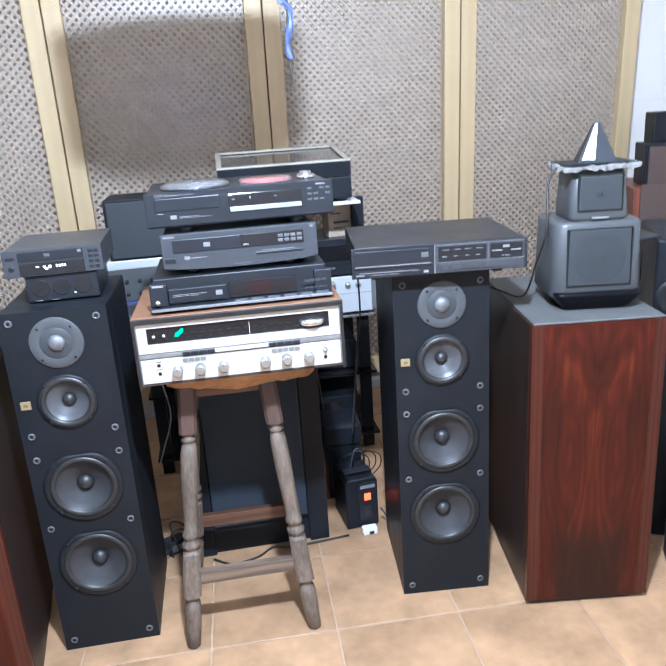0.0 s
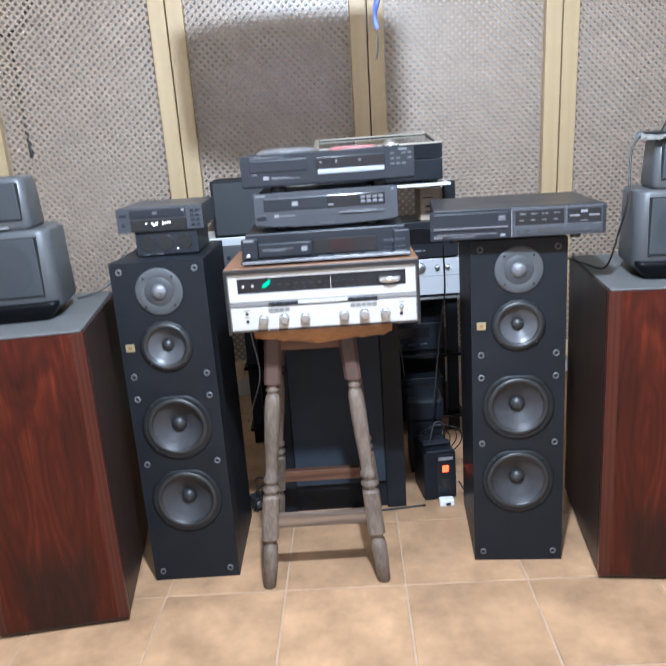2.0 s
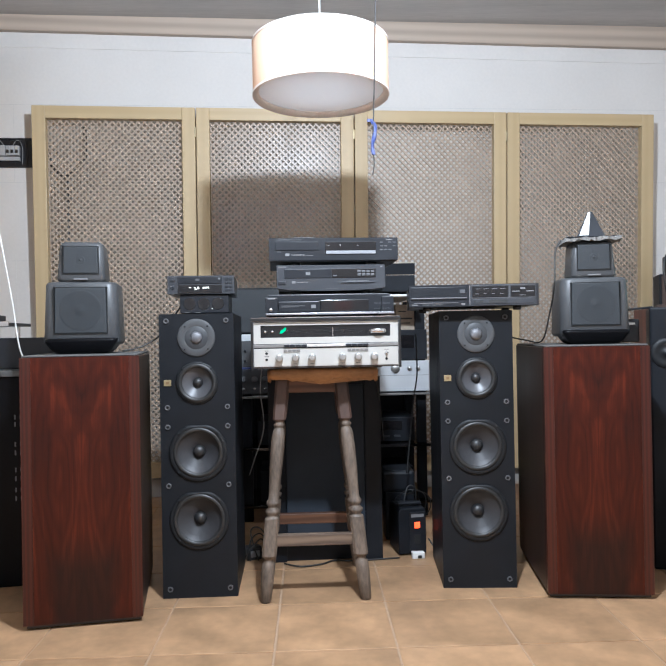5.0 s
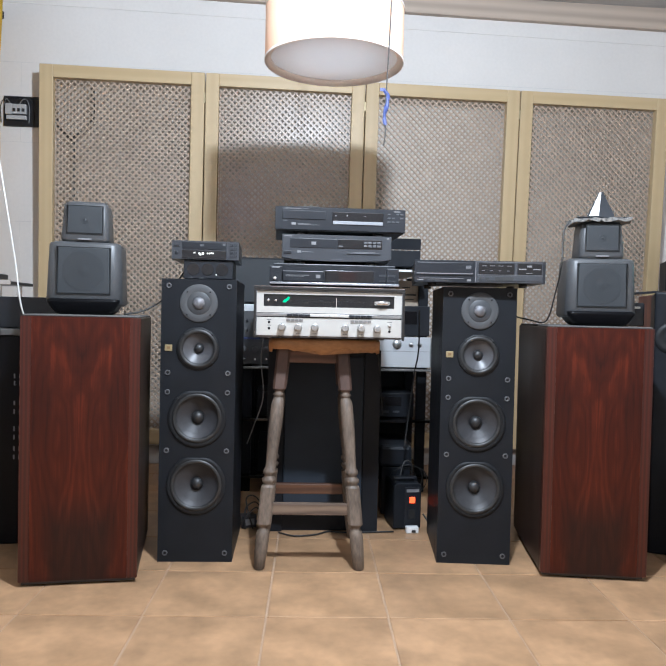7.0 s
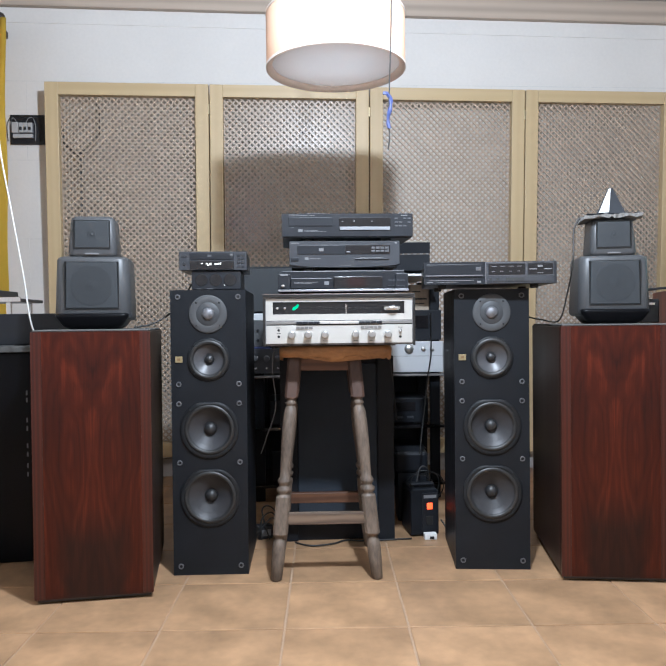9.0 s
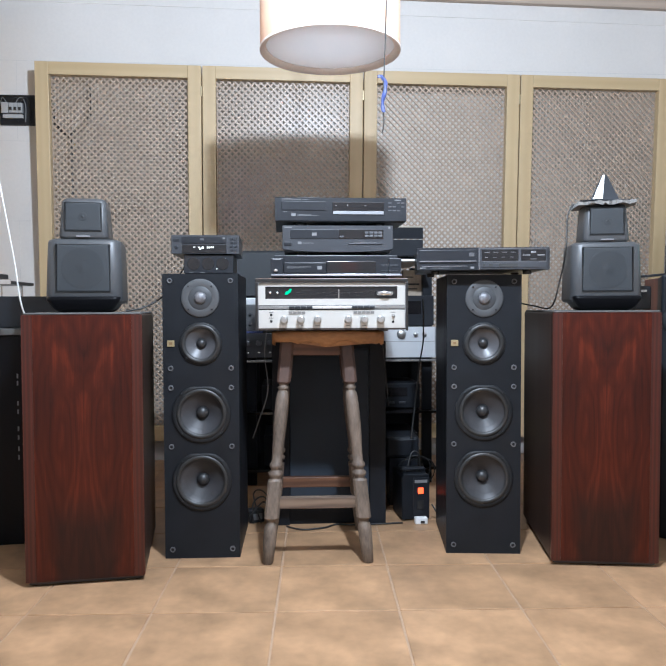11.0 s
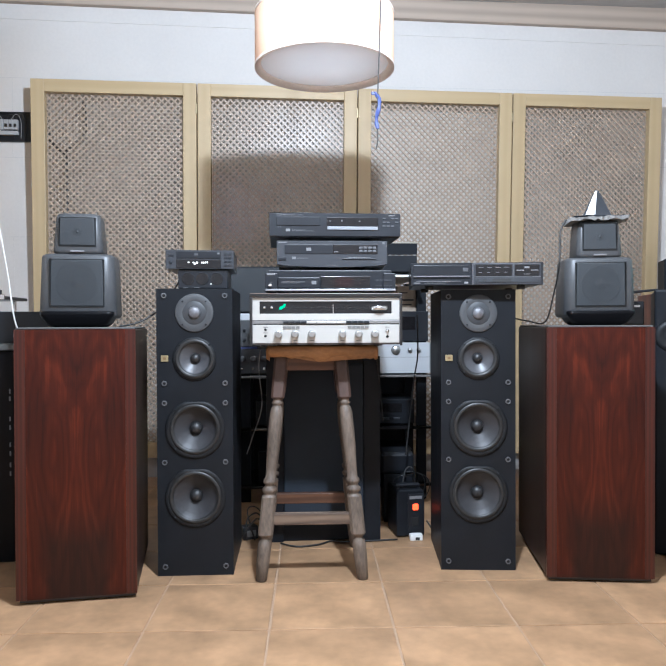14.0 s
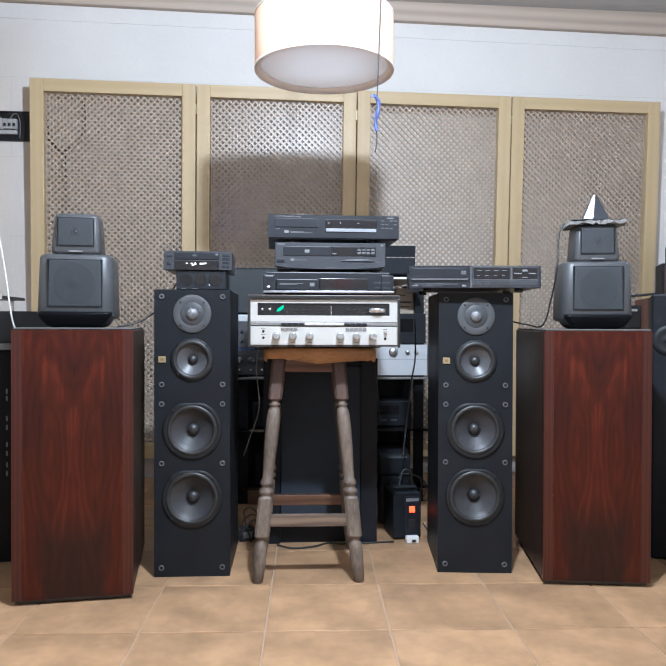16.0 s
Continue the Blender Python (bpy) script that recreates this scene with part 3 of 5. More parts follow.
    driver(e, 0.256, 0.0985, 0.0775, 0.0215, M_CONE, False, "woofer")
    b = bx("badge", M_GOLD, e, (-0.109, -0.085, -0.0235, -0.02, 0.698, 0.7185), 0.0008, "small gold maker's plate")
    marks("badge_print", M_BADGE, b, [(-0.102, -0.092, 0.7045, 0.7125)], -0.0235)
    for z in (0.912, 0.627, 0.563, 0.370, 0.030):
        for sx in (-1, 1):
            s = turned("grille_socket", M_SOCKET, e, [(0.0088, 0), (0.0088, 0.003), (0.0078, 0.0042), (0.0052, 0.0042), (0.0045, 0.002)], (sx * 0.0985, -0.0202, z), "y", 18)
            turned("socket_hole", M_HOLE, s, [(0.0052, 0.0), (0.0050, 0.0024), (0.0001, 0.0024)], (sx * 0.0985, -0.0203, z), "y", 14)
    return e


tower_left = tower_speaker(pose(-0.407, 0.123, 0, 0, 0, 1.2))
copy_thing(tower_left, pose(0.532, 0.138, 0, 0, 0, -3.8))
tower_left.matrix_world = pose(-0.405, 0.126, 0, 0, 0, 1.2) @ Matrix.Diagonal((1, 1, 1.005, 1))  # stands a little taller on its feet


# ---- rosewood speakers with two-box satellites on them ----
def rosewood_speaker(m, w, d):
    e = thing("rosewood_speaker", "large rosewood veneered speaker cabinet with grey top", "loudspeaker", m, "pair of rosewood speakers")
    z0, h = 0.016, 0.815
    bx("body", M_ROSESIDE, e, (-w / 2, w / 2, 0.022, d, z0, h - 0.006), 0.004, "dark stained side walls")
    bm = bmesh.new()
    box(bm, -w / 2 + 0.030, w / 2 - 0.030, 0.001, 0.021, z0, h - 0.006)
    bevelled(bm, 0.0003, 1)
    part("front_panel", bm, M_ROSE, e, "polished red rosewood front")
    for sx in (-1, 1):
        a = sx * w / 2
        bx("corner_strip", M_ROSEEDGE, e, (min(a, a - sx * 0.0299), max(a, a - sx * 0.0299), 0.0006, 0.021, z0, h - 0.006), 0.0006, "straight-grained rosewood corner strip")
    bm = bmesh.new()
    box(bm, -w / 2 + 0.004, w / 2 - 0.004, 0.004, d - 0.004, h - 0.006, h)
    bevelled(bm, 0.002, 1)
    part("top_panel", bm, M_GREYTOP, e, "dusty dark grey top")
    bx("plinth", M_RUBBER, e, (-w / 2 + 0.008, w / 2 - 0.008, 0.01, d - 0.01, 0.006, z0))
    for x in (-w / 2 + 0.045, w / 2 - 0.045):
        for y in (0.05, d - 0.05):
            turned("foot", M_CHROME, e, [(0.022, 0), (0.024, 0.004), (0.022, 0.009)], (x, y, 0), "z", 20)
    return e


rose_l = rosewood_speaker(pose(-0.719, -0.107, 0, 0, 0, 9.0), 0.342, 0.48)
rose_r = rosewood_speaker(pose(0.888, -0.016, 0, 0, 0, -6.4), 0.332, 0.50)


def soft_box(bm, w0, w1, d0, d1, z0, z1, r, back=0.0):
    """An upright box with rounded corners that narrows towards the top."""
    rings = []
    zz = [(z0, -0.010), (z0 + 0.004, -0.004), (z0 + 0.012, 0), (z1 - 0.012, 0), (z1 - 0.004, -0.003), (z1, -0.010)]
    for z, g in zz:
        u = (z - z0) / (z1 - z0)
        w, d = (w0 + (w1 - w0) * u) / 2 + g, d0 + (d1 - d0) * u + 2 * g
        yc = d0 / 2 + back * u
        ring = []
        for cx, cy, a0 in ((1, 1, 0), (-1, 1, 90), (-1, -1, 180), (1, -1, 270)):
            for k in range(6):
                a = radians(a0 + 18 * k)
                ring.append(bm.verts.new((cx * (w - r) + r * math.cos(a), yc + cy * (d / 2 - r) + r * math.sin(a), z)))
        rings.append(ring)
    for a, b in zip(rings, rings[1:]):
        for i in range(len(a)):
            f = bm.faces.new((a[i], a[(i + 1) % len(a)], b[(i + 1) % len(a)], b[i]))
            f.smooth = True
    bm.faces.new(rings[0][::-1])
    bm.faces.new(rings[-1])


def satellite(m):
    e = thing("satellite_speaker", "dark grey plastic speaker of two stacked rounded boxes", "loudspeaker", m, "pair of two-box satellites")
    bm = bmesh.new()
    soft_box(bm, 0.17, 0.235, 0.15, 0.19, 0.0, 0.05, 0.02)
    part("foot", bm, M_LACQUER, e, "black recessed foot")
    bm = bmesh.new()
    soft_box(bm, 0.236, 0.222, 0.21, 0.20, 0.028, 0.232, 0.034, 0.004)
    part("lower_box", bm, M_GREYPL, e)
    bm = bmesh.new()
    soft_box(bm, 0.152, 0.134, 0.15, 0.13, 0.230, 0.362, 0.02, 0.006)
    up = part("upper_box", bm, M_GREYPL, e)
    up.location = (0, 0.012, 0)
    for w, z0, z1, y in ((0.160, 0.066, 0.212, -0.0015), (0.108, 0.258, 0.345, 0.0125)):
        bm = bmesh.new()
        prism(bm, [(-w / 2, z0), (w / 2, z0), (w / 2 * 0.97, z1), (-w / 2 * 0.97, z1)], y - 0.001, y + 0.02)
        bevelled(bm, 0.003, 2)
        g = part("grille", bm, M_GRILLE, e, "dark cloth grille")
        bm = bmesh.new()
        for q in ((-w / 2 - 0.002, w / 2 + 0.002, y - 0.0004, y + 0.01, z0 - 0.002, z0), (-w / 2 - 0.002, w / 2 + 0.002, y - 0.0004, y + 0.01, z1, z1 + 0.002), (-w / 2 - 0.002, -w / 2, y - 0.0004, y + 0.01, z0, z1), (w / 2, w / 2 + 0.002, y - 0.0004, y + 0.01, z0, z1)):
            box(bm, *q)
        part("gap", bm, M_HOLE, g)
        # added low relief imitates glints of the driver behind the cloth
        r = w * (0.41 if w > 0.15 else 0.12)
        turned("driver_outline", M_GRILLESHEEN, g, [(r, 0.0002), (r * 0.95, 0.0006), (r * 0.88, 0.0005), (r * 0.36, 0.0003), (r * 0.26, 0.0006), (r * 0.14, 0.0014), (0.0001, 0.0018)], (0, y - 0.001, (z0 + z1) / 2), "y", 40, "glossy disc added for the driver's glints through the cloth", caps=False)
    bx("name_plate", M_PALETXT, e, (-0.021, 0.021, 0.008, 0.0125, 0.2375, 0.2425), 0.0008)
    return e


sat = satellite(pose(-0.758, 0.03, 0.815, 0, 0, 9))
copy_thing(sat, pose(0.923, 0.070, 0.815, 0, 0, -9) @ Matrix.Diagonal((0.97, 0.97, 0.965, 1)))

# plate of frayed felt and a metronome on the satellite
felt = thing("felt_pad", "grey frayed felt pad on the satellite", "pad", pose(0.937, 0.155, 1.1645, 0, 0, -8))
bm = bmesh.new()
n = 56
random.seed(4)
top, low = [], []
for k in range(n):
    a = 2 * math.pi * k / n
    s = min(0.094 / max(abs(math.cos(a)), 1e-6), 0.085 / max(abs(math.sin(a)), 1e-6)) * random.uniform(0.93, 1.05)
    top.append(bm.verts.new((s * math.cos(a), s * math.sin(a), 0.008 + random.uniform(-0.004, 0.003))))
    low.append(bm.verts.new((s * 0.97 * math.cos(a), s * 0.97 * math.sin(a), random.uniform(-0.006, 0.001))))
ct, cb = bm.verts.new((0, 0, 0.009)), bm.verts.new((0, 0, 0.0005))
for k in range(n):
    j = (k + 1) % n
    bm.faces.new((top[k], top[j], ct))
    bm.faces.new((low[j], low[k], cb))
    bm.faces.new((low[k], low[j], top[j], top[k]))
part("felt", bm, M_FELT, felt)
bx("board", M_BLACK, felt, (-0.085, 0.085, -0.07, 0.07, 0.0092, 0.0125), 0.001, "thin black board")
metro = thing("metronome", "black pyramid metronome with a silver front", "metronome", pose(0.943, 0.155, 1.177, 0, 0, -20))
bm = bmesh.new()
lowv = [bm.verts.new(v) for v in ((-0.046, -0.046, 0), (0.046, -0.046, 0), (0.046, 0.046, 0), (-0.046, 0.046, 0))]
topv = [bm.verts.new(v) for v in ((-0.007, -0.007, 0.092), (0.007, -0.007, 0.092), (0.007, 0.007, 0.092), (-0.007, 0.007, 0.092))]
bm.faces.new(lowv[::-1]), bm.faces.new(topv)
for k in range(4):
    bm.faces.new((lowv[k], lowv[(k + 1) % 4], topv[(k + 1) % 4], topv[k]))
part("case", bm, M_BLACK, metro)
bm = bmesh.new()
vs = [bm.verts.new(v) for v in ((-0.036, -0.0445, 0.006), (-0.006, -0.0445, 0.006), (0.001, -0.0105, 0.089), (-0.005, -0.0105, 0.089))]
vb = [bm.verts.new(v.co + Vector((0, -0.003, 0.001))) for v in vs]
bm.faces.new(vb), bm.faces.new(vs[::-1])
for k in range(4):
    bm.faces.new((vs[k], vs[(k + 1) % 4], vb[(k + 1) % 4], vb[k]))
part("front_plate", bm, M_KNOB, metro, "shiny silver scale plate")


# ---- stool ----
stool = thing("wooden_stool", "worn turned-leg wooden stool carrying the receiver", "stool", pose(-0.026, 0.215, 0, 0, 0, 0.8))
bm = bmesh.new()
n = 72
tops, lows = [], []
for k in range(n):
    a = 2 * math.pi * k / n
    c, s = math.cos(a), math.sin(a)
    rr = (abs(c / 0.187) ** 6 + abs(s / 0.130) ** 6) ** (-1 / 6)
    zl = 0.714 + 0.007 * math.sin(5 * a + 0.6) + 0.005 * math.sin(9 * a) + 0.003 * math.sin(23 * a)
    tops.append([bm.verts.new((rr * c * f, rr * s * f, z)) for f, z in ((0.97, 0.752), (1.0, 0.746), (1.01, 0.737))])
    lows.append([bm.verts.new((rr * c * f, rr * s * f, z)) for f, z in ((1.0, zl), (0.95, zl - 0.004))])
for k in range(n):
    j = (k + 1) % n
    col, nxt = tops[k] + lows[k], tops[j] + lows[j]
    for i in range(4):
        bm.faces.new((col[i], col[i + 1], nxt[i + 1], nxt[i])).smooth = True
bm.faces.new([t[0] for t in tops])
bm.faces.new([t[1] for t in lows][::-1])
for v in bm.verts:
    v.co.x += 0.038
part("seat", bm, M_SEAT, stool, "orange-brown seat with a wavy lower edge")


def leg_axis(sx, sy, z):
    """The leg's middle line: splayed outwards towards the floor."""
    u = 1 - z / 0.72
    return Vector((sx * (0.098 + 0.065 * u), sy * (0.055 + 0.110 * u), z))


for sx in (-1, 1):
    for sy in (-1, 1):
        bm = bmesh.new()

        def ring_pts(z, r, square):
            c = leg_axis(sx, sy, z)
            out = []
            for k in range(16):
                a = 2 * math.pi * (k + 0.5) / 16
                if square:
                    q = r / max(abs(math.cos(a)), abs(math.sin(a)))
                    q = min(q, r * 1.36)
                else:
                    q = r
                out.append(bm.verts.new(c + Vector((q * math.cos(a), q * math.sin(a), 0))))
            return out

        prof = [(0.0, 0.014, 0), (0.004, 0.018, 0), (0.06, 0.0215, 0), (0.105, 0.0225, 0), (0.122, 0.020, 0), (0.128, 0.0155, 0), (0.134, 0.0155, 0), (0.140, 0.021, 0),
                (0.146, 0.0235, 1), (0.262, 0.0225, 1), (0.267, 0.018, 0), (0.272, 0.0165, 0), (0.278, 0.0225, 0), (0.287, 0.024, 0), (0.294, 0.0165, 0), (0.300, 0.0165, 0), (0.306, 0.022, 0), (0.314, 0.0225, 0), (0.322, 0.017, 0),
                (0.35, 0.0175, 0), (0.42, 0.0215, 0), (0.48, 0.0225, 0), (0.53, 0.0215, 0), (0.546, 0.018, 0), (0.551, 0.0145, 0), (0.557, 0.0145, 0), (0.562, 0.020, 0), (0.568, 0.0145, 0), (0.574, 0.0150, 0), (0.582, 0.0225, 1), (0.722, 0.0235, 1)]
        rings = [ring_pts(z, r, q) for z, r, q in prof]
        for i, (a, b) in enumerate(zip(rings, rings[1:])):
            for k in range(16):
                f = bm.faces.new((a[k], a[(k + 1) % 16], b[(k + 1) % 16], b[k]))
                f.smooth = not (prof[i][2] and prof[i + 1][2])
        bm.faces.new(rings[0][::-1]), bm.faces.new(rings[-1])
        for f in bm.faces:  # red-brown on the upper block paints in the receiver's shadow
            f.material_index = 1 if f.calc_center_median().z > 0.575 else 0
        part("leg", bm, M_STOOL, stool, "grey-brown turned leg, shade painted red-brown at the top").data.materials.append(M_LEGTOP)
for sy in (-1, 1):
    c = leg_axis(1, sy, 0.69)
    bx("apron", M_APRON, stool, (-c.x + 0.02, c.x - 0.02, c.y - 0.010, c.y + 0.010, 0.668, 0.722), 0.002, "dark brown apron rail")
for sx in (-1, 1):
    c = leg_axis(sx, 1, 0.69)
    bx("apron", M_APRON, stool, (c.x - 0.010, c.x + 0.010, -c.y + 0.02, c.y - 0.02, 0.668, 0.722), 0.002, "dark brown apron rail")
for sy in (-1, 1):
    c = leg_axis(1, sy, 0.19)
    bx("stretcher", M_STRETCH if sy < 0 else M_APRON, stool, (-c.x + 0.02, c.x - 0.02, c.y - 0.011, c.y + 0.011, 0.172, 0.210), 0.003)


# ---- receiver ----
rec = thing("stereo_receiver", "silver-faced vintage stereo receiver in a walnut case", "receiver", pose(0.024, 0.02, 0.752, 0, 0, 0.6))
W, H = 0.482, 0.168
bx("case_top", M_WALNUT, rec, (-W / 2, W / 2, 0.004, 0.34, H - 0.012, H), 0.0015, "walnut veneered top")
for sx in (-1, 1):
    a = sx * W / 2
    bx("case_side", M_DARKEDGE, rec, (min(a, a - sx * 0.009), max(a, a - sx * 0.009), 0.0, 0.34, 0.006, H - 0.0125), 0.001)
bx("case_lip", M_CASEEDGE, rec, (-W / 2, W / 2, -0.006, 0.0035, H - 0.0115, H - 0.001), 0.001, "dark front edge of the case")
for sx in (-1, 1):
    a = sx * W / 2
    bx("case_lip", M_CASEEDGE, rec, (min(a, a - sx * 0.0075), max(a, a - sx * 0.0075), -0.006, -0.0002, 0.002, H - 0.012), 0.001)
    bx("trim_line", M_CDLIP, rec, (min(a - sx * 0.0076, a - sx * 0.0088), max(a - sx * 0.0076, a - sx * 0.0088), -0.003, 0.0035, 0.010, H - 0.013))
bx("trim_line", M_CDLIP, rec, (-W / 2 + 0.0076, W / 2 - 0.0076, -0.003, 0.0035, H - 0.0138, H - 0.0125))
bx("chassis", M_CDBLACK, rec, (-W / 2 + 0.0095, W / 2 - 0.0095, 0.03, 0.335, 0.004, H - 0.0125))
for sx in (-1, 1):
    turned("foot", M_RUBBER, rec, [(0.014, 0), (0.016, 0.006)], (sx * 0.17, 0.06, 0), "z", 16)
    turned("foot", M_RUBBER, rec, [(0.014, 0), (0.016, 0.006)], (sx * 0.17, 0.29, 0), "z", 16)
bx("base_strip", M_DARKEDGE, rec, (-W / 2 + 0.0095, W / 2 - 0.0095, 0.004, 0.029, 0.005, 0.010))
# upper plate as a frame round the dial
xl, xr = -0.232, 0.232
u0, u1 = 0.0835, 0.1525
d0, d1, dxl, dxr = 0.1035, 0.1425, -0.2105, 0.208
bm = bmesh.new()
box(bm, xl, xr, 0.004, 0.03, u0, d0), box(bm, xl, xr, 0.004, 0.03, d1, u1)
box(bm, xl, dxl, 0.004, 0.03, d0, d1), box(bm, dxr, xr, 0.004, 0.03, d0, d1)
part("upper_plate", bm, M_SILVER, rec, "brushed silver upper plate")
bx("dial_window", M_GLASSBLACK, rec, (dxl, dxr, 0.010, 0.03, d0, d1), 0, "black glass dial window")
marks("dial_scale", M_SCALE, rec, [(-0.13 + i * 0.02, -0.121 + i * 0.02, 0.1215, 0.1235) for i in range(13)] + [(-0.12 + i * 0.025, -0.115 + i * 0.025, 0.112, 0.1135) for i in range(11)], 0.0099)
bx("dial_needle", M_NEEDLE, rec, (0.0215, 0.0228, 0.008, 0.0099, 0.1045, 0.1335), 0, "pale lit dial needle")
bm = bmesh.new()
prism(bm, [(-0.150, 0.1165), (-0.141, 0.1165), (-0.136, 0.121), (-0.130, 0.1245), (-0.127, 0.1345), (-0.133, 0.1355), (-0.138, 0.1295), (-0.146, 0.126)], 0.0085, 0.0099)
part("signal_lamp", bm, M_GREEN, rec, "slanting green tuning lamp")
for x in (-0.195, -0.172):
    turned("selector_knob", M_CHROME, rec, [(0.0042, 0), (0.0042, 0.008), (0.003, 0.010), (0.0001, 0.010)], (x, 0.0099, 0.123), "y", 16)
turned("tuning_knob", M_CHROME, rec, [(0.029, 0.0), (0.031, 0.004), (0.031, 0.011), (0.029, 0.013), (0.0001, 0.013)], (0.168, 0.0, 0.0), "z", 36, "wide chrome tuning wheel set in the dial").location = (0, 0.018, 0.114)
# middle bar
bx("middle_bar", M_GREYBAR, rec, (xl, xr, 0.003, 0.03, 0.0715, 0.0815), 0.0008, "grey trim bar with push keys")
bx("shadow_gap", M_HOLE, rec, (xl, xr, 0.012, 0.03, 0.0686, 0.0714))
for x0, x1, mt in ((-0.136, -0.062, M_CDBLACK), (-0.062, 0.062, M_SILVER), (0.063, 0.136, M_CDBLACK)):
    nk = 4
    for k in range(nk):
        g = (x1 - x0) / nk
        bx("key", mt, rec, (x0 + k * g + 0.0006, x0 + (k + 1) * g - 0.0006, -0.0015, 0.003, 0.0725, 0.0805), 0.0005)
bm = bmesh.new()
box(bm, xl, xr, 0.004, 0.03, 0.0105, 0.0685)
bevelled(bm, 0.0008, 1)
part("lower_plate", bm, M_SILVER, rec, "brushed silver lower plate")
for x in (-0.151, -0.099, -0.046, 0.051, 0.102, 0.154):
    k = turned("control_knob", M_KNOB, rec, [(0.0122, 0), (0.0125, 0.002), (0.0118, 0.021), (0.0105, 0.0235), (0.0085, 0.024), (0.0001, 0.0232)], (x, 0.004, 0.038), "y", 28, "knurled silver knob")
    bx("pointer", M_DARKTXT, k, (x - 0.0005, x + 0.0005, -0.0203, -0.0194, 0.043, 0.049))
for x, z in ((-0.192, 0.053), (-0.192, 0.033), (0.194, 0.030)):
    turned("jack_socket", M_HOLE, rec, [(0.0042, 0), (0.0042, 0.0012), (0.003, 0.0012), (0.0001, 0.0004)], (x, 0.004, z), "y", 16)
turned("toggle_switch", M_CHROME, rec, [(0.006, 0), (0.006, 0.003), (0.0032, 0.004), (0.0026, 0.014), (0.0001, 0.015)], (0.194, 0.004, 0.049), "y", 16)
for q in [(x - 0.007, x + 0.007, 0.0178, 0.0192) for x in (-0.099, -0.046, 0.051, 0.102)] + [(-0.199, -0.185, 0.0605, 0.0618), (-0.199, -0.185, 0.0425, 0.0438), (0.187, 0.201, 0.0592, 0.0605)]:
    marks("control_print", M_DARKTXT, rec, [q], 0.0039)
# grey blocks stand in for the shade of the keys above
for x in [-0.137 + i * 0.0135 for i in range(4)] + [0.068 + i * 0.0135 for i in range(5)]:
    marks("key_shade", M_GREYBAR, rec, [(x, x + 0.012, 0.056, 0.064)], 0.0039, 0.003)


# ---- disc players ----
def feet(parent, w, d, z=0.0, h=0.008, r=0.013):
    for x in (-w / 2 + 0.05, w / 2 - 0.05):
        for y in (0.04, d - 0.05):
            turned("foot", M_RUBBER, parent, [(r, z), (r * 1.1, z + h)], (x, y, 0), "z", 14)


# lowest player: slim, black, with a projecting lower lip
p3 = thing("slim_disc_player", "slim black disc player with a shiny projecting lower lip", "disc player", pose(0.039, 0.062, 0.920, 0, 0, 1.5))
feet(p3, 0.42, 0.28, 0, 0.007)
bx("case", M_CDBLACK, p3, (-0.20, 0.20, 0.012, 0.28, 0.010, 0.076), 0.002)
bx("lower_lip", M_CDBLACK, p3, (-0.210, 0.210, -0.022, 0.20, 0.007, 0.0145), 0.001, "dark glossy base tray")
bx("lip_trim", M_CDLIP, p3, (-0.208, 0.208, -0.0245, -0.0222, 0.0078, 0.0138), 0.0006)
bx("disc_drawer", M_CDBLACK, p3, (-0.168, -0.036, -0.001, 0.0118, 0.019, 0.052), 0.0015)
bx("display", M_GLASSBLACK, p3, (-0.030, 0.128, 0.003, 0.0118, 0.019, 0.056), 0.001)
bx("display_window", mat("dim_red_display", (0.02, 0.009, 0.009), 0.1), p3, (0.014, 0.070, 0.0015, 0.003, 0.022, 0.053))
for sx in (-1, 1):
    bx("side_cheek", M_CDBLACK, p3, (sx * 0.19 - 0.02, sx * 0.19 + 0.02, -0.004, 0.0118, 0.015, 0.066), 0.002)
bx("name_tag", M_PALETXT, p3, (-0.203, -0.178, -0.0052, -0.004, 0.060, 0.065))
turned("headphone_knob", M_CHROME, p3, [(0.006, 0), (0.006, 0.012), (0.0001, 0.013)], (-0.193, -0.004, 0.026), "y", 16)
prints("print", M_PALETXT, p3, [(-0.158, -0.082, 0.0375, 0.0388), (-0.158, -0.10, 0.0342, 0.0352), (-0.061, -0.046, 0.030, 0.041)], -0.001)
for q in [(0.146 + i * 0.011, 0.155 + i * 0.011, 0.024, 0.0275) for i in range(5)] + [(0.146 + i * 0.0136, 0.157 + i * 0.0136, 0.040, 0.046) for i in range(4)]:
    marks("side_key", M_CDGREY, p3, [q], -0.004, 0.0015)
marks("lip_keys", M_BUTTON, p3, [(-0.02 + i * 0.038, 0.010 + i * 0.038, 0.0147, 0.0167) for i in range(6)], -0.008, 0.012)

# middle player: grey, narrower, bowed lower edge
p2 = thing("grey_disc_player", "charcoal grey midi disc player with a bowed lower edge", "disc player", pose(0.0455, 0.085, 0.996, 0, 0, 1.8))
feet(p2, 0.33, 0.26, 0, 0.0125, 0.016)
bx("case", M_CDGREY, p2, (-0.174, 0.174, 0.016, 0.27, 0.012, 0.094), 0.002)
bm = bmesh.new()
prism(bm, [(-0.180, 0.097), (-0.180, 0.020)] + [(-0.17 + 0.34 * k / 12, 0.0175 - 0.006 * math.sin(math.pi * k / 12)) for k in range(13)] + [(0.180, 0.020), (0.180, 0.097)], 0.0, 0.016)
bevelled(bm, 0.002, 1)
part("fascia", bm, M_CDGREY, p2)
bx("disc_drawer", M_CDBLACK, p2, (-0.154, 0.001, -0.002, 0.0005, 0.054, 0.084), 0.001)
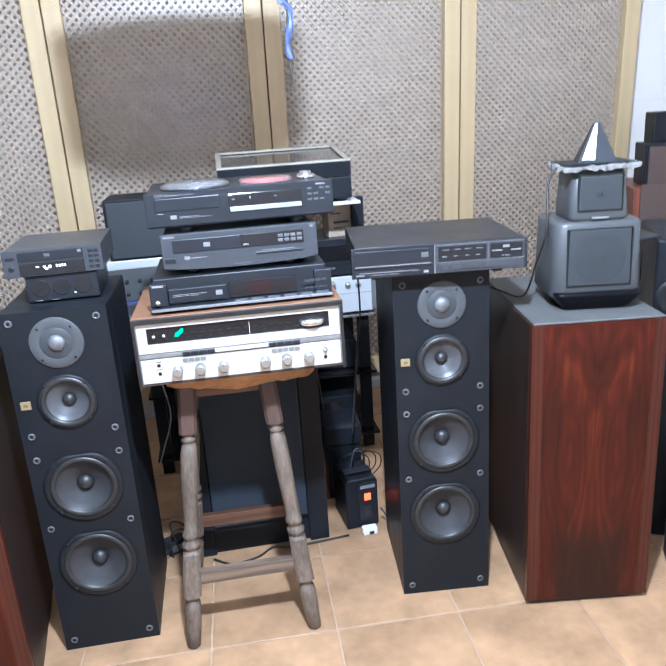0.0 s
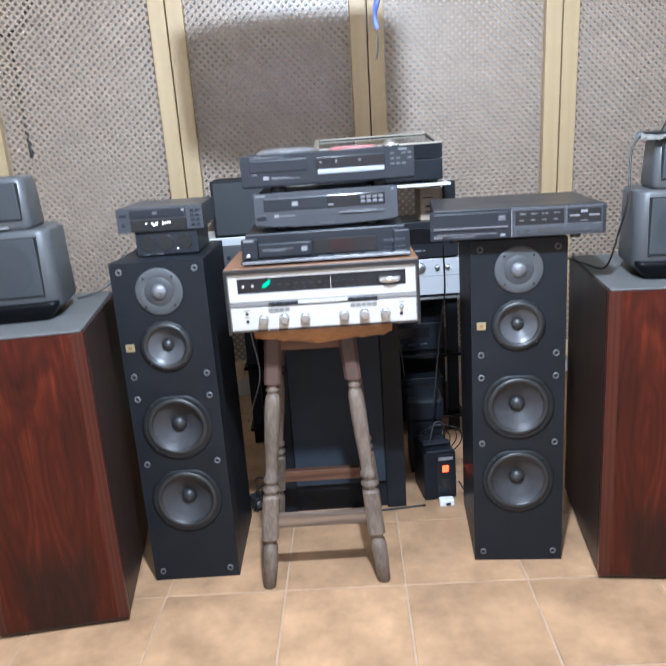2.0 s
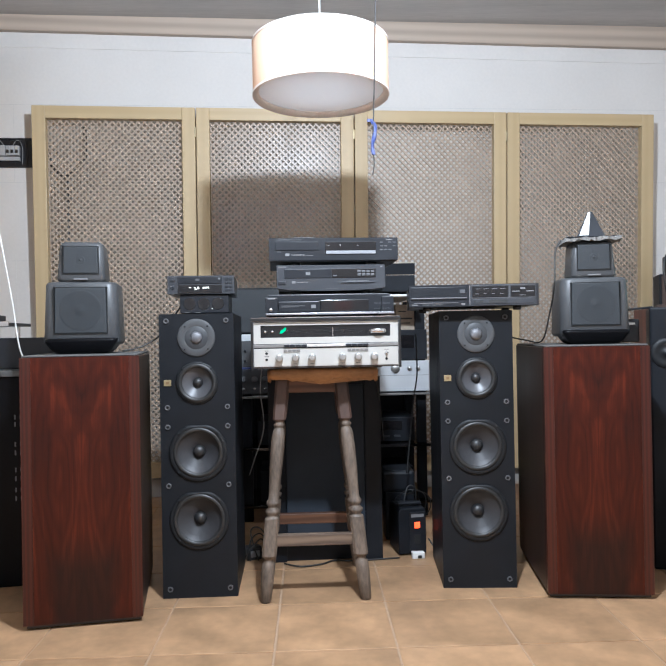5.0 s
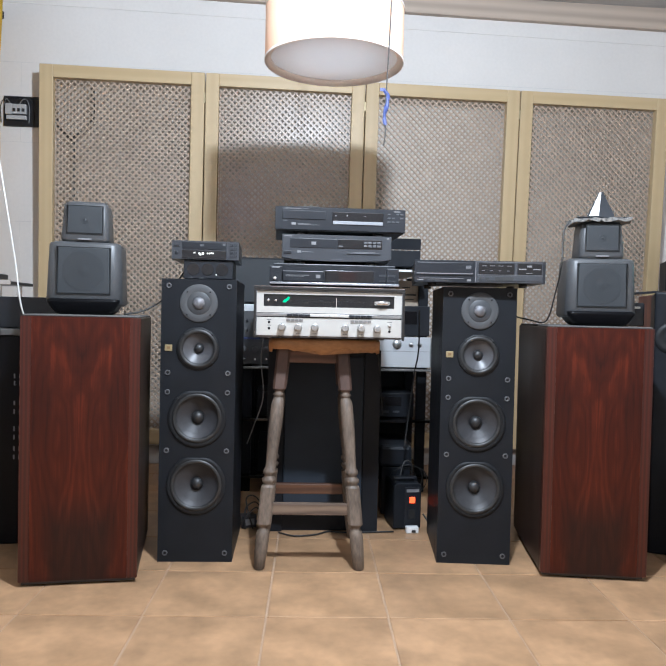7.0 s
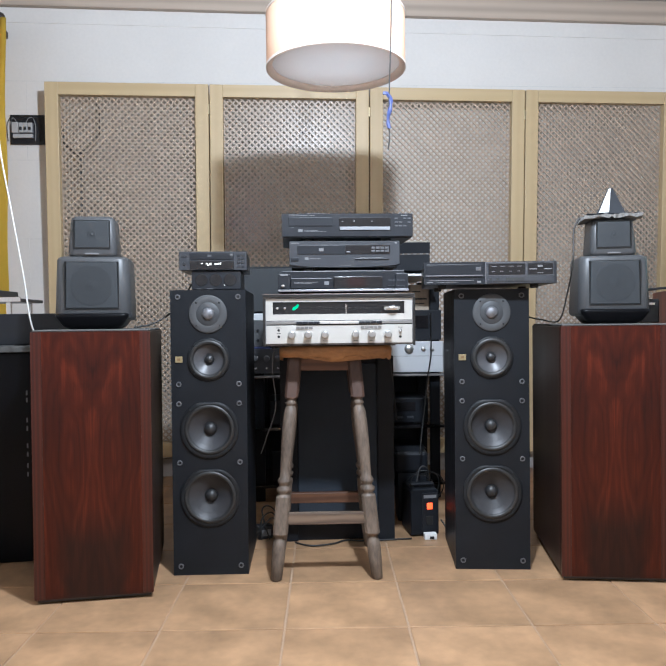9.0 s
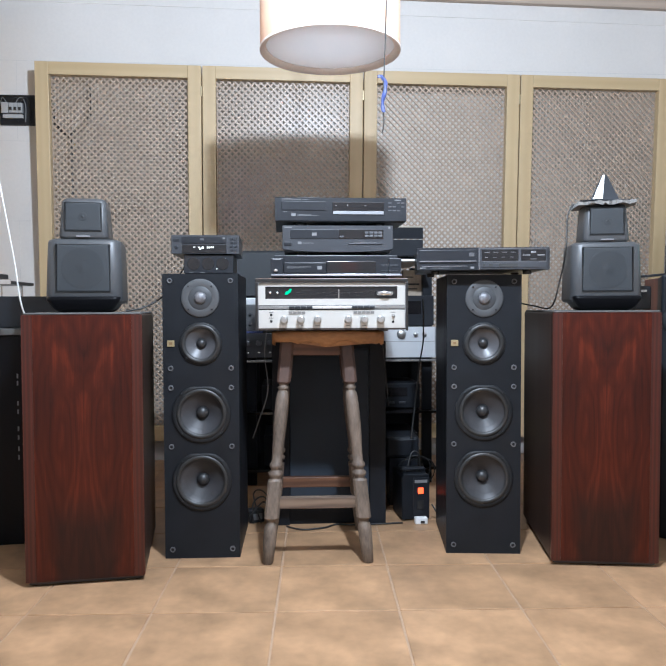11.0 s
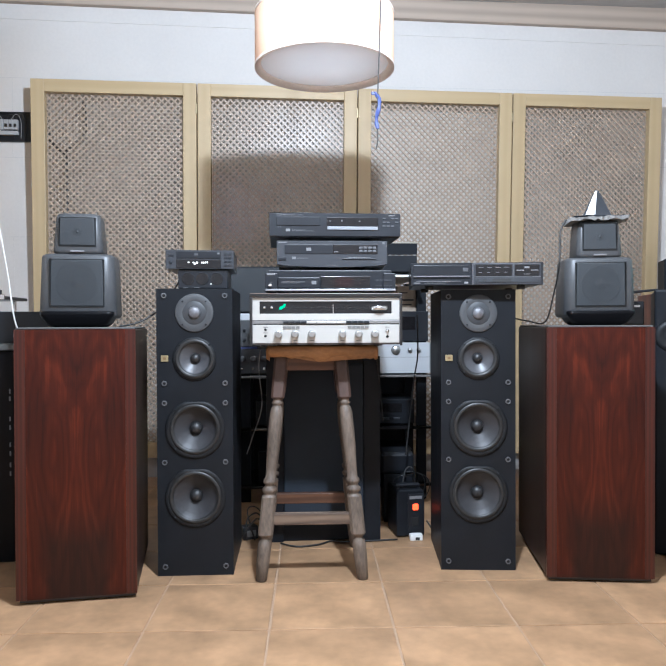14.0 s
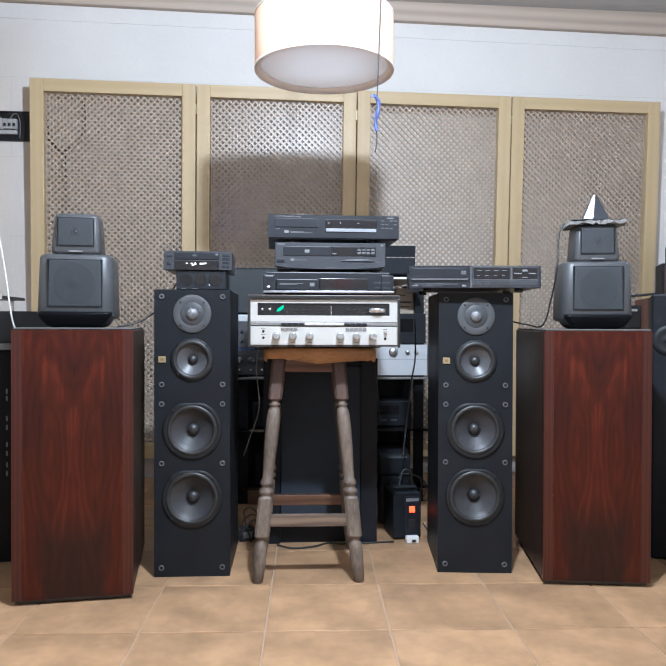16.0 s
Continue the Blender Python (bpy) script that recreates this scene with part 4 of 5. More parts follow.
bx("display", M_GLASSBLACK, p2, (0.002, 0.148, -0.002, 0.0005, 0.054, 0.084), 0.001)
bx("power_button", M_CDBLACK, p2, (-0.174, -0.150, -0.003, 0.0005, 0.033, 0.0435), 0.001)
for r in range(2):
    for c in range(4):
        bx("number_key", M_BUTTON, p2, (0.087 + c * 0.0148, 0.099 + c * 0.0148, -0.0045, -0.002, 0.060 + r * 0.0105, 0.067 + r * 0.0105), 0.0007)
bx("open_key", M_BUTTON, p2, (0.005, 0.019, -0.0042, -0.002, 0.0585, 0.063), 0.0006)
bx("key_bar", M_CDBLACK, p2, (0.033, 0.144, -0.003, 0.0005, 0.036, 0.0405), 0.001)
prints("print", M_PALETXT, p2, [(-0.174, -0.148, 0.0895, 0.0925), (-0.130, -0.118, 0.037, 0.045), (-0.115, -0.078, 0.0395, 0.041), (0.05, 0.125, 0.0425, 0.0437), (0.164, 0.171, 0.0875, 0.0925)], 0.0)
marks("disc_mark", M_PALETXT, p2, [(-0.084, -0.069, 0.064, 0.074)], -0.002)
bx("name_bar", M_BUTTON, p2, (-0.018, 0.02, -0.001, 0.0, 0.0165, 0.0185))

# top player: wide black case with discs lying on it
p1 = thing("wide_disc_player", "wide black disc player with a pale display strip", "disc player", pose(0.0565, 0.105, 1.0895, 0, 0, 3.0))
feet(p1, 0.36, 0.30, 0, 0.018, 0.018)
bx("case", M_CDBLACK, p1, (-0.213, 0.213, 0.006, 0.33, 0.017, 0.093), 0.002)
bm = bmesh.new()
box(bm, -0.216, 0.216, 0.0, 0.0062, 0.020, 0.096)
bevelled(bm, 0.0015, 1)
part("fascia", bm, M_CDBLACK, p1)
bx("disc_drawer", M_CDBLACK, p1, (-0.193, -0.050, -0.0025, 0.0, 0.055, 0.083), 0.001)
bx("display", M_GLASSBLACK, p1, (-0.028, 0.142, -0.002, 0.0, 0.041, 0.082), 0.001)
bx("display_strip", M_PALESTRIP, p1, (-0.026, 0.140, -0.0035, -0.002, 0.042, 0.0525), 0.0005, "pale reflective display strip")
for r in range(3):
    for c in range(4):
        if (r + c) % 4 != 3:
            bx("track_key", M_BUTTON, p1, (0.156 + c * 0.0142, 0.166 + c * 0.0142, -0.002, 0.0, 0.053 + r * 0.0125, 0.057 + r * 0.0125))
words("CDP-94", 0.0095, (-0.192, -0.0006, 0.0895), M_PALETXT, p1, "pale model lettering")
prints("print", M_PALETXT, p1, [(-0.162, -0.130, 0.0885, 0.0898), (-0.126, -0.107, 0.0885, 0.0898), (0.176, 0.198, 0.0875, 0.0905), (-0.162, -0.148, 0.036, 0.0445), (-0.142, -0.098, 0.0395, 0.0408), (-0.142, -0.07, 0.0368, 0.0378), (-0.19, -0.176, 0.049, 0.0503)], 0.0)
prints("display_print", M_PALETXT, p1, [(-0.02, -0.014, 0.069, 0.071), (0.02, 0.023, 0.068, 0.074), (0.077, 0.083, 0.069, 0.071)], -0.002)
disc = thing("compact_disc", "silver disc under a clear domed cover", "disc", pose(-0.050, 0.225, 1.1825, 0, 0, 0) @ Matrix.Diagonal((1.32, 1.32, 1.0, 1)))
turned("disc", M_DISC, disc, [(0.0075, 0.002), (0.06, 0.002), (0.06, 0.004), (0.0075, 0.004)], axis="z", seg=48)
turned("base", M_CDBLACK, disc, [(0.064, 0), (0.064, 0.002), (0.0001, 0.002)], axis="z", seg=48)
turned("cover", M_CLEAR, disc, [(0.063, 0.002), (0.0625, 0.008), (0.055, 0.013), (0.035, 0.0165), (0.0001, 0.018)], axis="z", seg=48, label="clear domed cover")
disc = thing("compact_disc", "red-labelled compact disc under a low clear cover", "disc", pose(0.122, 0.235, 1.1825, 0, 0, 0))
turned("disc", M_DISC, disc, [(0.0075, 0), (0.06, 0), (0.06, 0.0012), (0.0075, 0.0012)], axis="z", seg=48)
turned("disc_label", M_RED, disc, [(0.0085, 0.0012), (0.055, 0.0012), (0.055, 0.0016), (0.0085, 0.0016)], axis="z", seg=40, label="red printed label")
turned("cover", M_CLEAR, disc, [(0.066, 0.0), (0.0655, 0.006), (0.060, 0.010), (0.030, 0.0115), (0.0001, 0.012)], axis="z", seg=48, label="low clear cover")
knob = thing("chrome_weight", "small round chrome weight on the player", "weight", pose(0.222, 0.235, 1.1825))
turned("weight", M_CHROME, knob, [(0.022, 0), (0.023, 0.003), (0.023, 0.010), (0.015, 0.012), (0.014, 0.018), (0.0001, 0.019)], axis="z", seg=28)

# deck on the tower beside
dk = thing("black_disc_deck", "wide black disc deck with silver lines on the tower", "disc player", pose(0.515, 0.074, 0.935, 0, 0, -5.0))
feet(dk, 0.40, 0.30, 0, 0.013)
bx("case", M_CDBLACK, dk, (-0.203, 0.208, 0.004, 0.335, 0.0130, 0.0860), 0.002)
bm = bmesh.new()
box(bm, -0.213, 0.213, -0.004, 0.004, 0.012, 0.085)
bevelled(bm, 0.001, 1)
part("fascia", bm, M_CDBLACK, dk)
bx("disc_drawer", M_CDBLACK, dk, (-0.205, -0.022, -0.007, -0.004, 0.0360, 0.0780), 0.001)
bx("drawer_line", M_CDLIP, dk, (-0.205, -0.022, -0.0085, -0.007, 0.0400, 0.0430))
bx("drawer_line", M_CDLIP, dk, (-0.196, -0.05, -0.0055, -0.004, 0.0245, 0.0265))
bx("drawer_light", M_BUTTON, dk, (-0.045, -0.028, -0.0085, -0.007, 0.0560, 0.0680), 0.001)
bx("panel_edge", M_CDLIP, dk, (-0.014, -0.0115, -0.007, -0.004, 0.0140, 0.0830))
bx("control_panel", M_CDGREY, dk, (-0.011, 0.205, -0.0065, -0.004, 0.0140, 0.0830), 0.0008)
for z in (0.0385, 0.0805):
    bx("panel_line", M_CDLIP, dk, (-0.009, 0.204, -0.0078, -0.0065, z, z + 0.0012))
bx("panel_line", M_CDLIP, dk, (0.1165, 0.1177, -0.0078, -0.0065, 0.040, 0.0800))
bx("display", M_GLASSBLACK, dk, (-0.004, 0.112, -0.008, -0.0065, 0.0420, 0.0770))
bx("display", M_GLASSBLACK, dk, (0.122, 0.200, -0.008, -0.0065, 0.0420, 0.0770))
bx("key_strip", M_CDGREY, dk, (-0.004, 0.200, -0.0085, -0.0065, 0.0200, 0.0350), 0.0008)
prints("print", M_PALETXT, dk, [(0.006 + i * 0.027, 0.022 + i * 0.027, 0.0625, 0.0638) for i in range(4)] + [(0.006 + i * 0.027, 0.016 + i * 0.027, 0.0465, 0.0478) for i in range(4)] + [(0.126, 0.15, 0.052, 0.055), (0.172, 0.196, 0.052, 0.055), (0.152, 0.168, 0.060, 0.066), (0.15, 0.17, 0.04, 0.0415)], -0.008, 0.006)
prints("print", M_PALETXT, dk, [(-0.203, -0.183, 0.0125, 0.0155), (-0.17, -0.10, 0.0130, 0.0140), (-0.04, -0.028, 0.011, 0.0175)], -0.004, 0.006)
deck_row = marks("knob_row", M_DARKTXT, dk, [(0.0, 0.006, 0.018, 0.025), (0.018, 0.03, 0.018, 0.025), (0.05, 0.11, 0.0165, 0.0265)], -0.0085)
deck_row.location.z = 0.006

# mini player on a small black unit, on the other tower
mu = thing("small_black_unit", "small black box with three round windows", "amplifier", pose(-0.388, 0.185, 0.940, 0, 0, 3))
bx("case", M_CDBLACK, mu, (-0.083, 0.083, 0, 0.2, 0.004, 0.068), 0.003)
for x in (-0.05, -0.002, 0.046):
    turned("round_window", M_GLASSBLACK, mu, [(0.021, 0), (0.0208, 0.0006), (0.0195, 0.0006), (0.0001, 0.0006)], (x, 0, 0.036), "y", 24)
for x in (-0.06, 0.06):
    bx("foot", M_RUBBER, mu, (x - 0.01, x + 0.01, 0.02, 0.04, 0, 0.004))
    bx("foot", M_RUBBER, mu, (x - 0.01, x + 0.01, 0.16, 0.18, 0, 0.004))
turned("indicator", M_LED, mu, [(0.002, 0), (0.0018, 0.0015), (0.0001, 0.0015)], (0.027, 0, 0.019), "y", 10)
marks("indicator_row", M_PALETXT, mu, [(-0.066, -0.05, 0.006, 0.0075), (-0.03, -0.012, 0.006, 0.0075)], 0.0)
mp = thing("mini_disc_player", "small dark grey disc player with a lit display", "disc player", pose(-0.397, 0.178, 1.008, 0, 0, 3.5))
bx("case", M_CDGREY, mp, (-0.112, 0.112, 0.004, 0.26, 0.001, 0.064), 0.002)
bm = bmesh.new()
box(bm, -0.113, 0.113, -0.003, 0.004, 0.001, 0.064)
bevelled(bm, 0.001, 1)
part("fascia", bm, M_CDGREY, mp)
bx("disc_drawer", M_CDBLACK, mp, (-0.078, 0.070, -0.0055, -0.003, 0.036, 0.059), 0.001)
bx("display", M_GLASSBLACK, mp, (-0.078, 0.070, -0.005, -0.003, 0.004, 0.032), 0.001)
marks("lit_digits", M_LED, mp, [(-0.040, -0.034, 0.022, 0.0245), (-0.024, -0.018, 0.021, 0.024), (-0.020, -0.014, 0.0155, 0.019), (-0.012, -0.006, 0.018, 0.025), (0.006, 0.009, 0.019, 0.025), (0.012, 0.015, 0.019, 0.025), (0.018, 0.021, 0.020, 0.0255), (0.024, 0.027, 0.020, 0.0255)], -0.005)
bx("power_button", M_CDBLACK, mp, (-0.105, -0.086, -0.005, -0.003, 0.043, 0.050), 0.0008)
turned("jack_socket", M_CDBLACK, mp, [(0.006, 0), (0.006, 0.0015), (0.003, 0.0015), (0.0001, 0.0005)], (-0.096, -0.003, 0.022), "y", 14)
for r in range(4):
    for c in range(2):
        bx("key", M_CDBLACK, mp, (0.081 + c * 0.0135, 0.091 + c * 0.0135, -0.0055, -0.003, 0.010 + r * 0.0125, 0.017 + r * 0.0125), 0.0008)
bx("open_key", M_PALETXT, mp, (0.058, 0.066, -0.0065, -0.0055, 0.050, 0.056))
marks("disc_mark", M_BUTTON, mp, [(-0.018, -0.005, 0.046, 0.053)], -0.0055)


# ---- behind the stool: black speaker, equipment rack, record player ----
bs = thing("black_floor_speaker", "plain black floor speaker behind the stool", "loudspeaker", pose(0.022, 0.45, 0, 0, 0, 2))
bx("cabinet", M_BLACK, bs, (-0.215, 0.215, 0.012, 0.36, 0.0, 0.70), 0.004)
bx("front_grille", M_BLUEBLACK, bs, (-0.150, 0.150, -0.004, 0.012, 0.10, 0.67), 0.004, "dark cloth front")
bx("side_strip", M_BLACK, bs, (-0.215, -0.152, 0.0, 0.012, 0.0, 0.70), 0.002)
bx("side_strip", M_BLACK, bs, (0.152, 0.215, 0.0, 0.012, 0.0, 0.70), 0.002)

rack = thing("equipment_rack", "black open equipment rack with thin shelves and posts", "rack", pose(0.09, 1.06, 0, 0, 0, 2.2))
for x in (-0.44, 0.38):
    for y in (0.0, 0.33):
        bx("post", M_BLACK, rack, (x, x + 0.045, y, y + 0.03, 0.0, 1.027), 0.003)
for z in (0.07, 0.335, 0.575):
    bx("shelf", M_GLASSBLACK, rack, (-0.45, 0.44, -0.04, 0.36, z, z + 0.013), 0.002)
bx("shelf_edge", M_GREYBAR, rack, (-0.45, 0.44, -0.043, -0.0402, 0.576, 0.585), 0.001)
bx("top_board", M_WHITE, rack, (-0.25, 0.372, -0.20, 0.36, 1.027, 1.037), 0.002, "white board under the record player")

bx("back_panel", M_BLACK, rack, (-0.395, 0.38, 0.345, 0.355, 0.083, 0.57), 0.001)
for zb, hh, wl in ((0.083, 0.15, 0.36), (0.348, 0.12, 0.37)):
    unit = thing("black_hifi_unit", "black hi-fi unit on a lower rack shelf", "amplifier", pose(0.09, 1.07, zb, 0, 0, 2.2))
    bx("case", M_BLACK, unit, (-wl, wl, 0, 0.28, 0.006, hh), 0.003)
    bx("window", M_GLASSBLACK, unit, (-0.1, wl - 0.06, -0.002, 0, hh * 0.5, hh * 0.85), 0.001)
    for x in (-wl + 0.03, wl - 0.06):
        for y in (0.03, 0.22):
            bx("foot", M_RUBBER, unit, (x, x + 0.03, y, y + 0.03, 0, 0.006))
    for k in range(4):
        bx("key", M_CDGREY, unit, (0.12 + k * 0.05, 0.15 + k * 0.05, -0.003, 0, hh * 0.22, hh * 0.3), 0.001)
amp = thing("silver_amplifier", "pale silver amplifier with a large volume knob", "amplifier", pose(0.347, 1.04, 0.589, 0, 0, 1.5))
bx("case", M_CDGREY, amp, (-0.21, 0.175, 0.008, 0.3, 0.006, 0.142), 0.002)
bx("fascia", M_AMP, amp, (-0.214, 0.178, 0.0, 0.0085, 0.0045, 0.146), 0.001)
bx("fascia_line", M_GREYBAR, amp, (-0.214, 0.178, -0.0005, 0.0, 0.078, 0.0795))
for x, r in ((0.020, 0.0195), (0.086, 0.0095), (0.126, 0.0095), (-0.09, 0.012)):
    turned("knob_collar", M_DARKTXT, amp, [(r * 1.08, 0), (r * 1.08, 0.002), (0.0001, 0.002)], (x, -0.0002, 0.112), "y", 26)
    turned("knob", M_KNOB, amp, [(r, 0.002), (r * 0.97, 0.011), (r * 0.93, 0.012), (0.0001, 0.012)], (x, -0.0002, 0.112), "y", 26)
for x in (-0.17, 0.14):
    bx("foot", M_RUBBER, amp, (x, x + 0.03, 0.03, 0.06, 0.0, 0.006))
    bx("foot", M_RUBBER, amp, (x, x + 0.03, 0.23, 0.26, 0.0, 0.006))
tuner = thing("black_tuner", "black hi-fi tuner stacked on the silver amplifier", "tuner", pose(0.33, 1.05, 0.735, 0, 0, 2))
bx("case", M_CDBLACK, tuner, (-0.2, 0.19, 0, 0.27, 0.006, 0.145), 0.002)
bx("display", M_GLASSBLACK, tuner, (0.0, 0.13, -0.002, 0.0, 0.06, 0.12), 0.0008)
prints("print", M_PALETXT, tuner, [(0.02, 0.045, 0.030, 0.036), (0.05, 0.06, 0.03, 0.036), (0.07, 0.078, 0.075, 0.079), (0.1, 0.108, 0.085, 0.089)], 0.0)
for x in (-0.17, 0.14):
    bx("foot", M_RUBBER, tuner, (x, x + 0.03, 0.02, 0.05, 0.0, 0.006))
    bx("foot", M_RUBBER, tuner, (x, x + 0.03, 0.2, 0.23, 0.0, 0.006))
for i in range(5):
    b = thing("disc_case", "white disc case standing beside the amplifier", "case", pose(0.548 + i * 0.0125, 1.04 + 0.003 * (i % 2), 0.589, 0, 0, 1.5), "row of white disc cases")
    bx("case", M_WHITE, b, (-0.0055, 0.0055, 0, 0.13, 0, 0.142), 0.001)
lamp_amp = thing("black_preamplifier", "black preamplifier with a row of silver-ringed knobs", "amplifier", pose(-0.27, 1.03, 0.589, 0, 0, 2))
bx("case", M_CDGREY, lamp_amp, (-0.17, 0.17, 0, 0.28, 0.006, 0.12), 0.002)
for x in (-0.12, -0.07, -0.02, 0.03, 0.08):
    turned("knob", M_BUTTON, lamp_amp, [(0.014, 0), (0.0135, 0.014), (0.011, 0.016), (0.0001, 0.016)], (x, 0, 0.075), "y", 20)
    turned("jack_socket", M_CHROME, lamp_amp, [(0.005, 0), (0.005, 0.002), (0.003, 0.002), (0.0001, 0.001)], (x, 0, 0.03), "y", 12)
for x in (-0.14, 0.11):
    bx("foot", M_RUBBER, lamp_amp, (x, x + 0.03, 0.02, 0.05, 0.0, 0.006))
    bx("foot", M_RUBBER, lamp_amp, (x, x + 0.03, 0.2, 0.23, 0.0, 0.006))
bx("rear_board", M_BLUE, lamp_amp, (-0.16, 0.0, -0.003, 0.02, 0.1205, 0.130), 0.002, "strip of blue tape")
mix = thing("grey_mixer", "small grey mixing desk with a pale top", "mixer", pose(-0.35, 1.03, 0.7195, 0, 0, 2))
bx("case", M_PLATE, mix, (-0.2, 0.2, 0, 0.25, 0, 0.12), 0.003)
bx("top_plate", M_AMP, mix, (-0.202, 0.202, -0.002, 0.252, 0.12, 0.152), 0.003, "pale worn top")
for r in range(2):
    for c in range(8):
        turned("knob", M_CDBLACK, mix, [(0.0065, 0), (0.006, 0.008), (0.0001, 0.009)], (-0.16 + c * 0.045, 0, 0.03 + r * 0.045), "y", 12)
back_box = thing("black_bookshelf_speaker", "black bookshelf speaker with a dusty top", "loudspeaker", pose(-0.270, 1.03, 0.8716, 0, 0, 2))
bx("cabinet", M_BLACK, back_box, (-0.15, 0.135, 0.006, 0.24, 0.0, 0.215), 0.004)
bx("front_grille", M_GRILLE, back_box, (-0.14, 0.125, -0.004, 0.006, 0.008, 0.207), 0.003)

tt = thing("record_player", "black record player with a cream-edged smoked lid", "turntable", pose(0.217, 0.87, 1.037, 0, 0, 1) @ Matrix.Diagonal((1.06, 1.0, 1.0, 1)))
bx("plinth", M_BLACK, tt, (-0.212, 0.212, 0.0, 0.35, 0.012, 0.085), 0.004)
for x in (-0.18, 0.18):
    for y in (0.05, 0.3):
        turned("foot", M_RUBBER, tt, [(0.022, 0), (0.024, 0.012)], (x, y, 0), "z", 18)
turned("platter", M_CDLIP, tt, [(0.148, 0.086), (0.15, 0.089), (0.15, 0.102), (0.148, 0.104), (0.0001, 0.104)], (-0.04, 0.175, 0), "z", 48)
turned("record", M_GLASSBLACK, tt, [(0.15, 0.1042), (0.15, 0.1062), (0.0001, 0.1062)], (-0.04, 0.175, 0), "z", 48)
bm = bmesh.new()
for dims in ((-0.212, 0.212, 0.0, 0.005, 0.086, 0.135), (-0.212, 0.212, 0.345, 0.35, 0.086, 0.135), (-0.212, -0.207, 0.005, 0.345, 0.086, 0.135), (0.207, 0.212, 0.005, 0.345, 0.086, 0.135)):
    box(bm, *dims)
lid = part("lid", bm, M_BLACK, tt, "dark lid sides")
lid.matrix_local = Matrix.Translation((0, 0, 0.086)) @ Matrix.Rotation(radians(5.5), 4, "X") @ Matrix.Translation((0, 0, -0.0845))
bx("lid_pane", M_SMOKE, lid, (-0.197, 0.197, 0.018, 0.332, 0.129, 0.133))
for dims in ((-0.213, 0.213, -0.001, 0.018, 0.1352, 0.141), (-0.213, 0.213, 0.332, 0.351, 0.1352, 0.141), (-0.213, -0.196, 0.018, 0.332, 0.1352, 0.141), (0.196, 0.213, 0.018, 0.332, 0.1352, 0.141)):
    bx("lid_edge", M_CREAM, lid, dims, 0.001, "cream lid edge")
card = thing("cardboard_box", "small tan printed box behind the deck", "box", pose(0.43, 1.1, 0.880, 0, 0, 10))
bx("carton", M_TANBOX, card, (-0.05, 0.05, 0, 0.08, 0, 0.12), 0.002)
prints("print", M_DARKTXT, card, [(-0.03, 0.02, 0.03, 0.035), (-0.03, 0.03, 0.05, 0.058), (-0.04, 0.0, 0.085, 0.09)], 0.0)
tp = thing("transformer_box", "black power transformer with a lit red switch", "transformer", pose(0.357, 0.483, 0, 0, 0, 8))
bm = bmesh.new()
prism(bm, [(-0.055, 0.006), (0.055, 0.006), (0.055, 0.17), (0.047, 0.182), (-0.047, 0.182), (-0.055, 0.17)], 0.004, 0.15)
bevelled(bm, 0.003, 1)
part("case", bm, M_BLACK, tp)
bx("front_panel", M_CDBLACK, tp, (-0.012, 0.051, -0.001, 0.004, 0.012, 0.168), 0.002)
bx("switch", M_ORANGE, tp, (0.006, 0.028, -0.006, -0.001, 0.106, 0.130), 0.002, "glowing red rocker switch")
bx("mains_socket", M_RUBBER, tp, (0.004, 0.03, -0.003, -0.001, 0.045, 0.08), 0.002)
bx("carry_handle", M_CDBLACK, tp, (-0.05, 0.045, 0.03, 0.06, 0.19, 0.2), 0.004)
for x in (-0.045, 0.035):
    bx("handle_post", M_CDBLACK, tp, (x, x + 0.012, 0.035, 0.055, 0.181, 0.192))
bx("rating_label", M_PALETXT, tp, (-0.006, 0.044, -0.0016, -0.001, 0.148, 0.160))
for x in (-0.045, 0.03):
    for y in (0.02, 0.12):
        bx("foot", M_RUBBER, tp, (x, x + 0.015, y, y + 0.015, 0, 0.006))
tag = thing("white_plug", "white plug with a black cable end on the floor", "plug", pose(0.371, 0.453, 0, 0, 0, 4))
bx("body", M_WHITE, tag, (-0.024, 0.024, -0.014, 0.014, 0, 0.024), 0.003)
bx("cable_end", M_CABLE, tag, (-0.004, 0.012, -0.0165, -0.014, 0.004, 0.014), 0.001)
hb = thing("black_case", "small black case on a stand behind the transformer", "case", pose(0.335, 0.70, 0, 0, 0, 0))
bx("stand", M_BLACK, hb, (-0.06, 0.06, 0, 0.12, 0, 0.2), 0.003)
bx("case", M_BLACK, hb, (-0.075, 0.065, -0.01, 0.14, 0.2, 0.29), 0.015, "rounded black case")

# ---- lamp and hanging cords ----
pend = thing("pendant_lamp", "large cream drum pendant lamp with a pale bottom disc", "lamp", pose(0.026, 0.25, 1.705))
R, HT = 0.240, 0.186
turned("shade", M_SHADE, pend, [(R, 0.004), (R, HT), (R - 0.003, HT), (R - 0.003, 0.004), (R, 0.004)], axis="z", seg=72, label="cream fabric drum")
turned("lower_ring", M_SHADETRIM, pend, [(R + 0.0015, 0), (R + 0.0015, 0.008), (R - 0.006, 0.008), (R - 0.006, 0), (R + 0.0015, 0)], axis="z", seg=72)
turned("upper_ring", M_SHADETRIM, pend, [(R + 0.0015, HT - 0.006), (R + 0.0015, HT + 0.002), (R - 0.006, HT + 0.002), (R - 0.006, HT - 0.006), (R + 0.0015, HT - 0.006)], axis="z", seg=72)
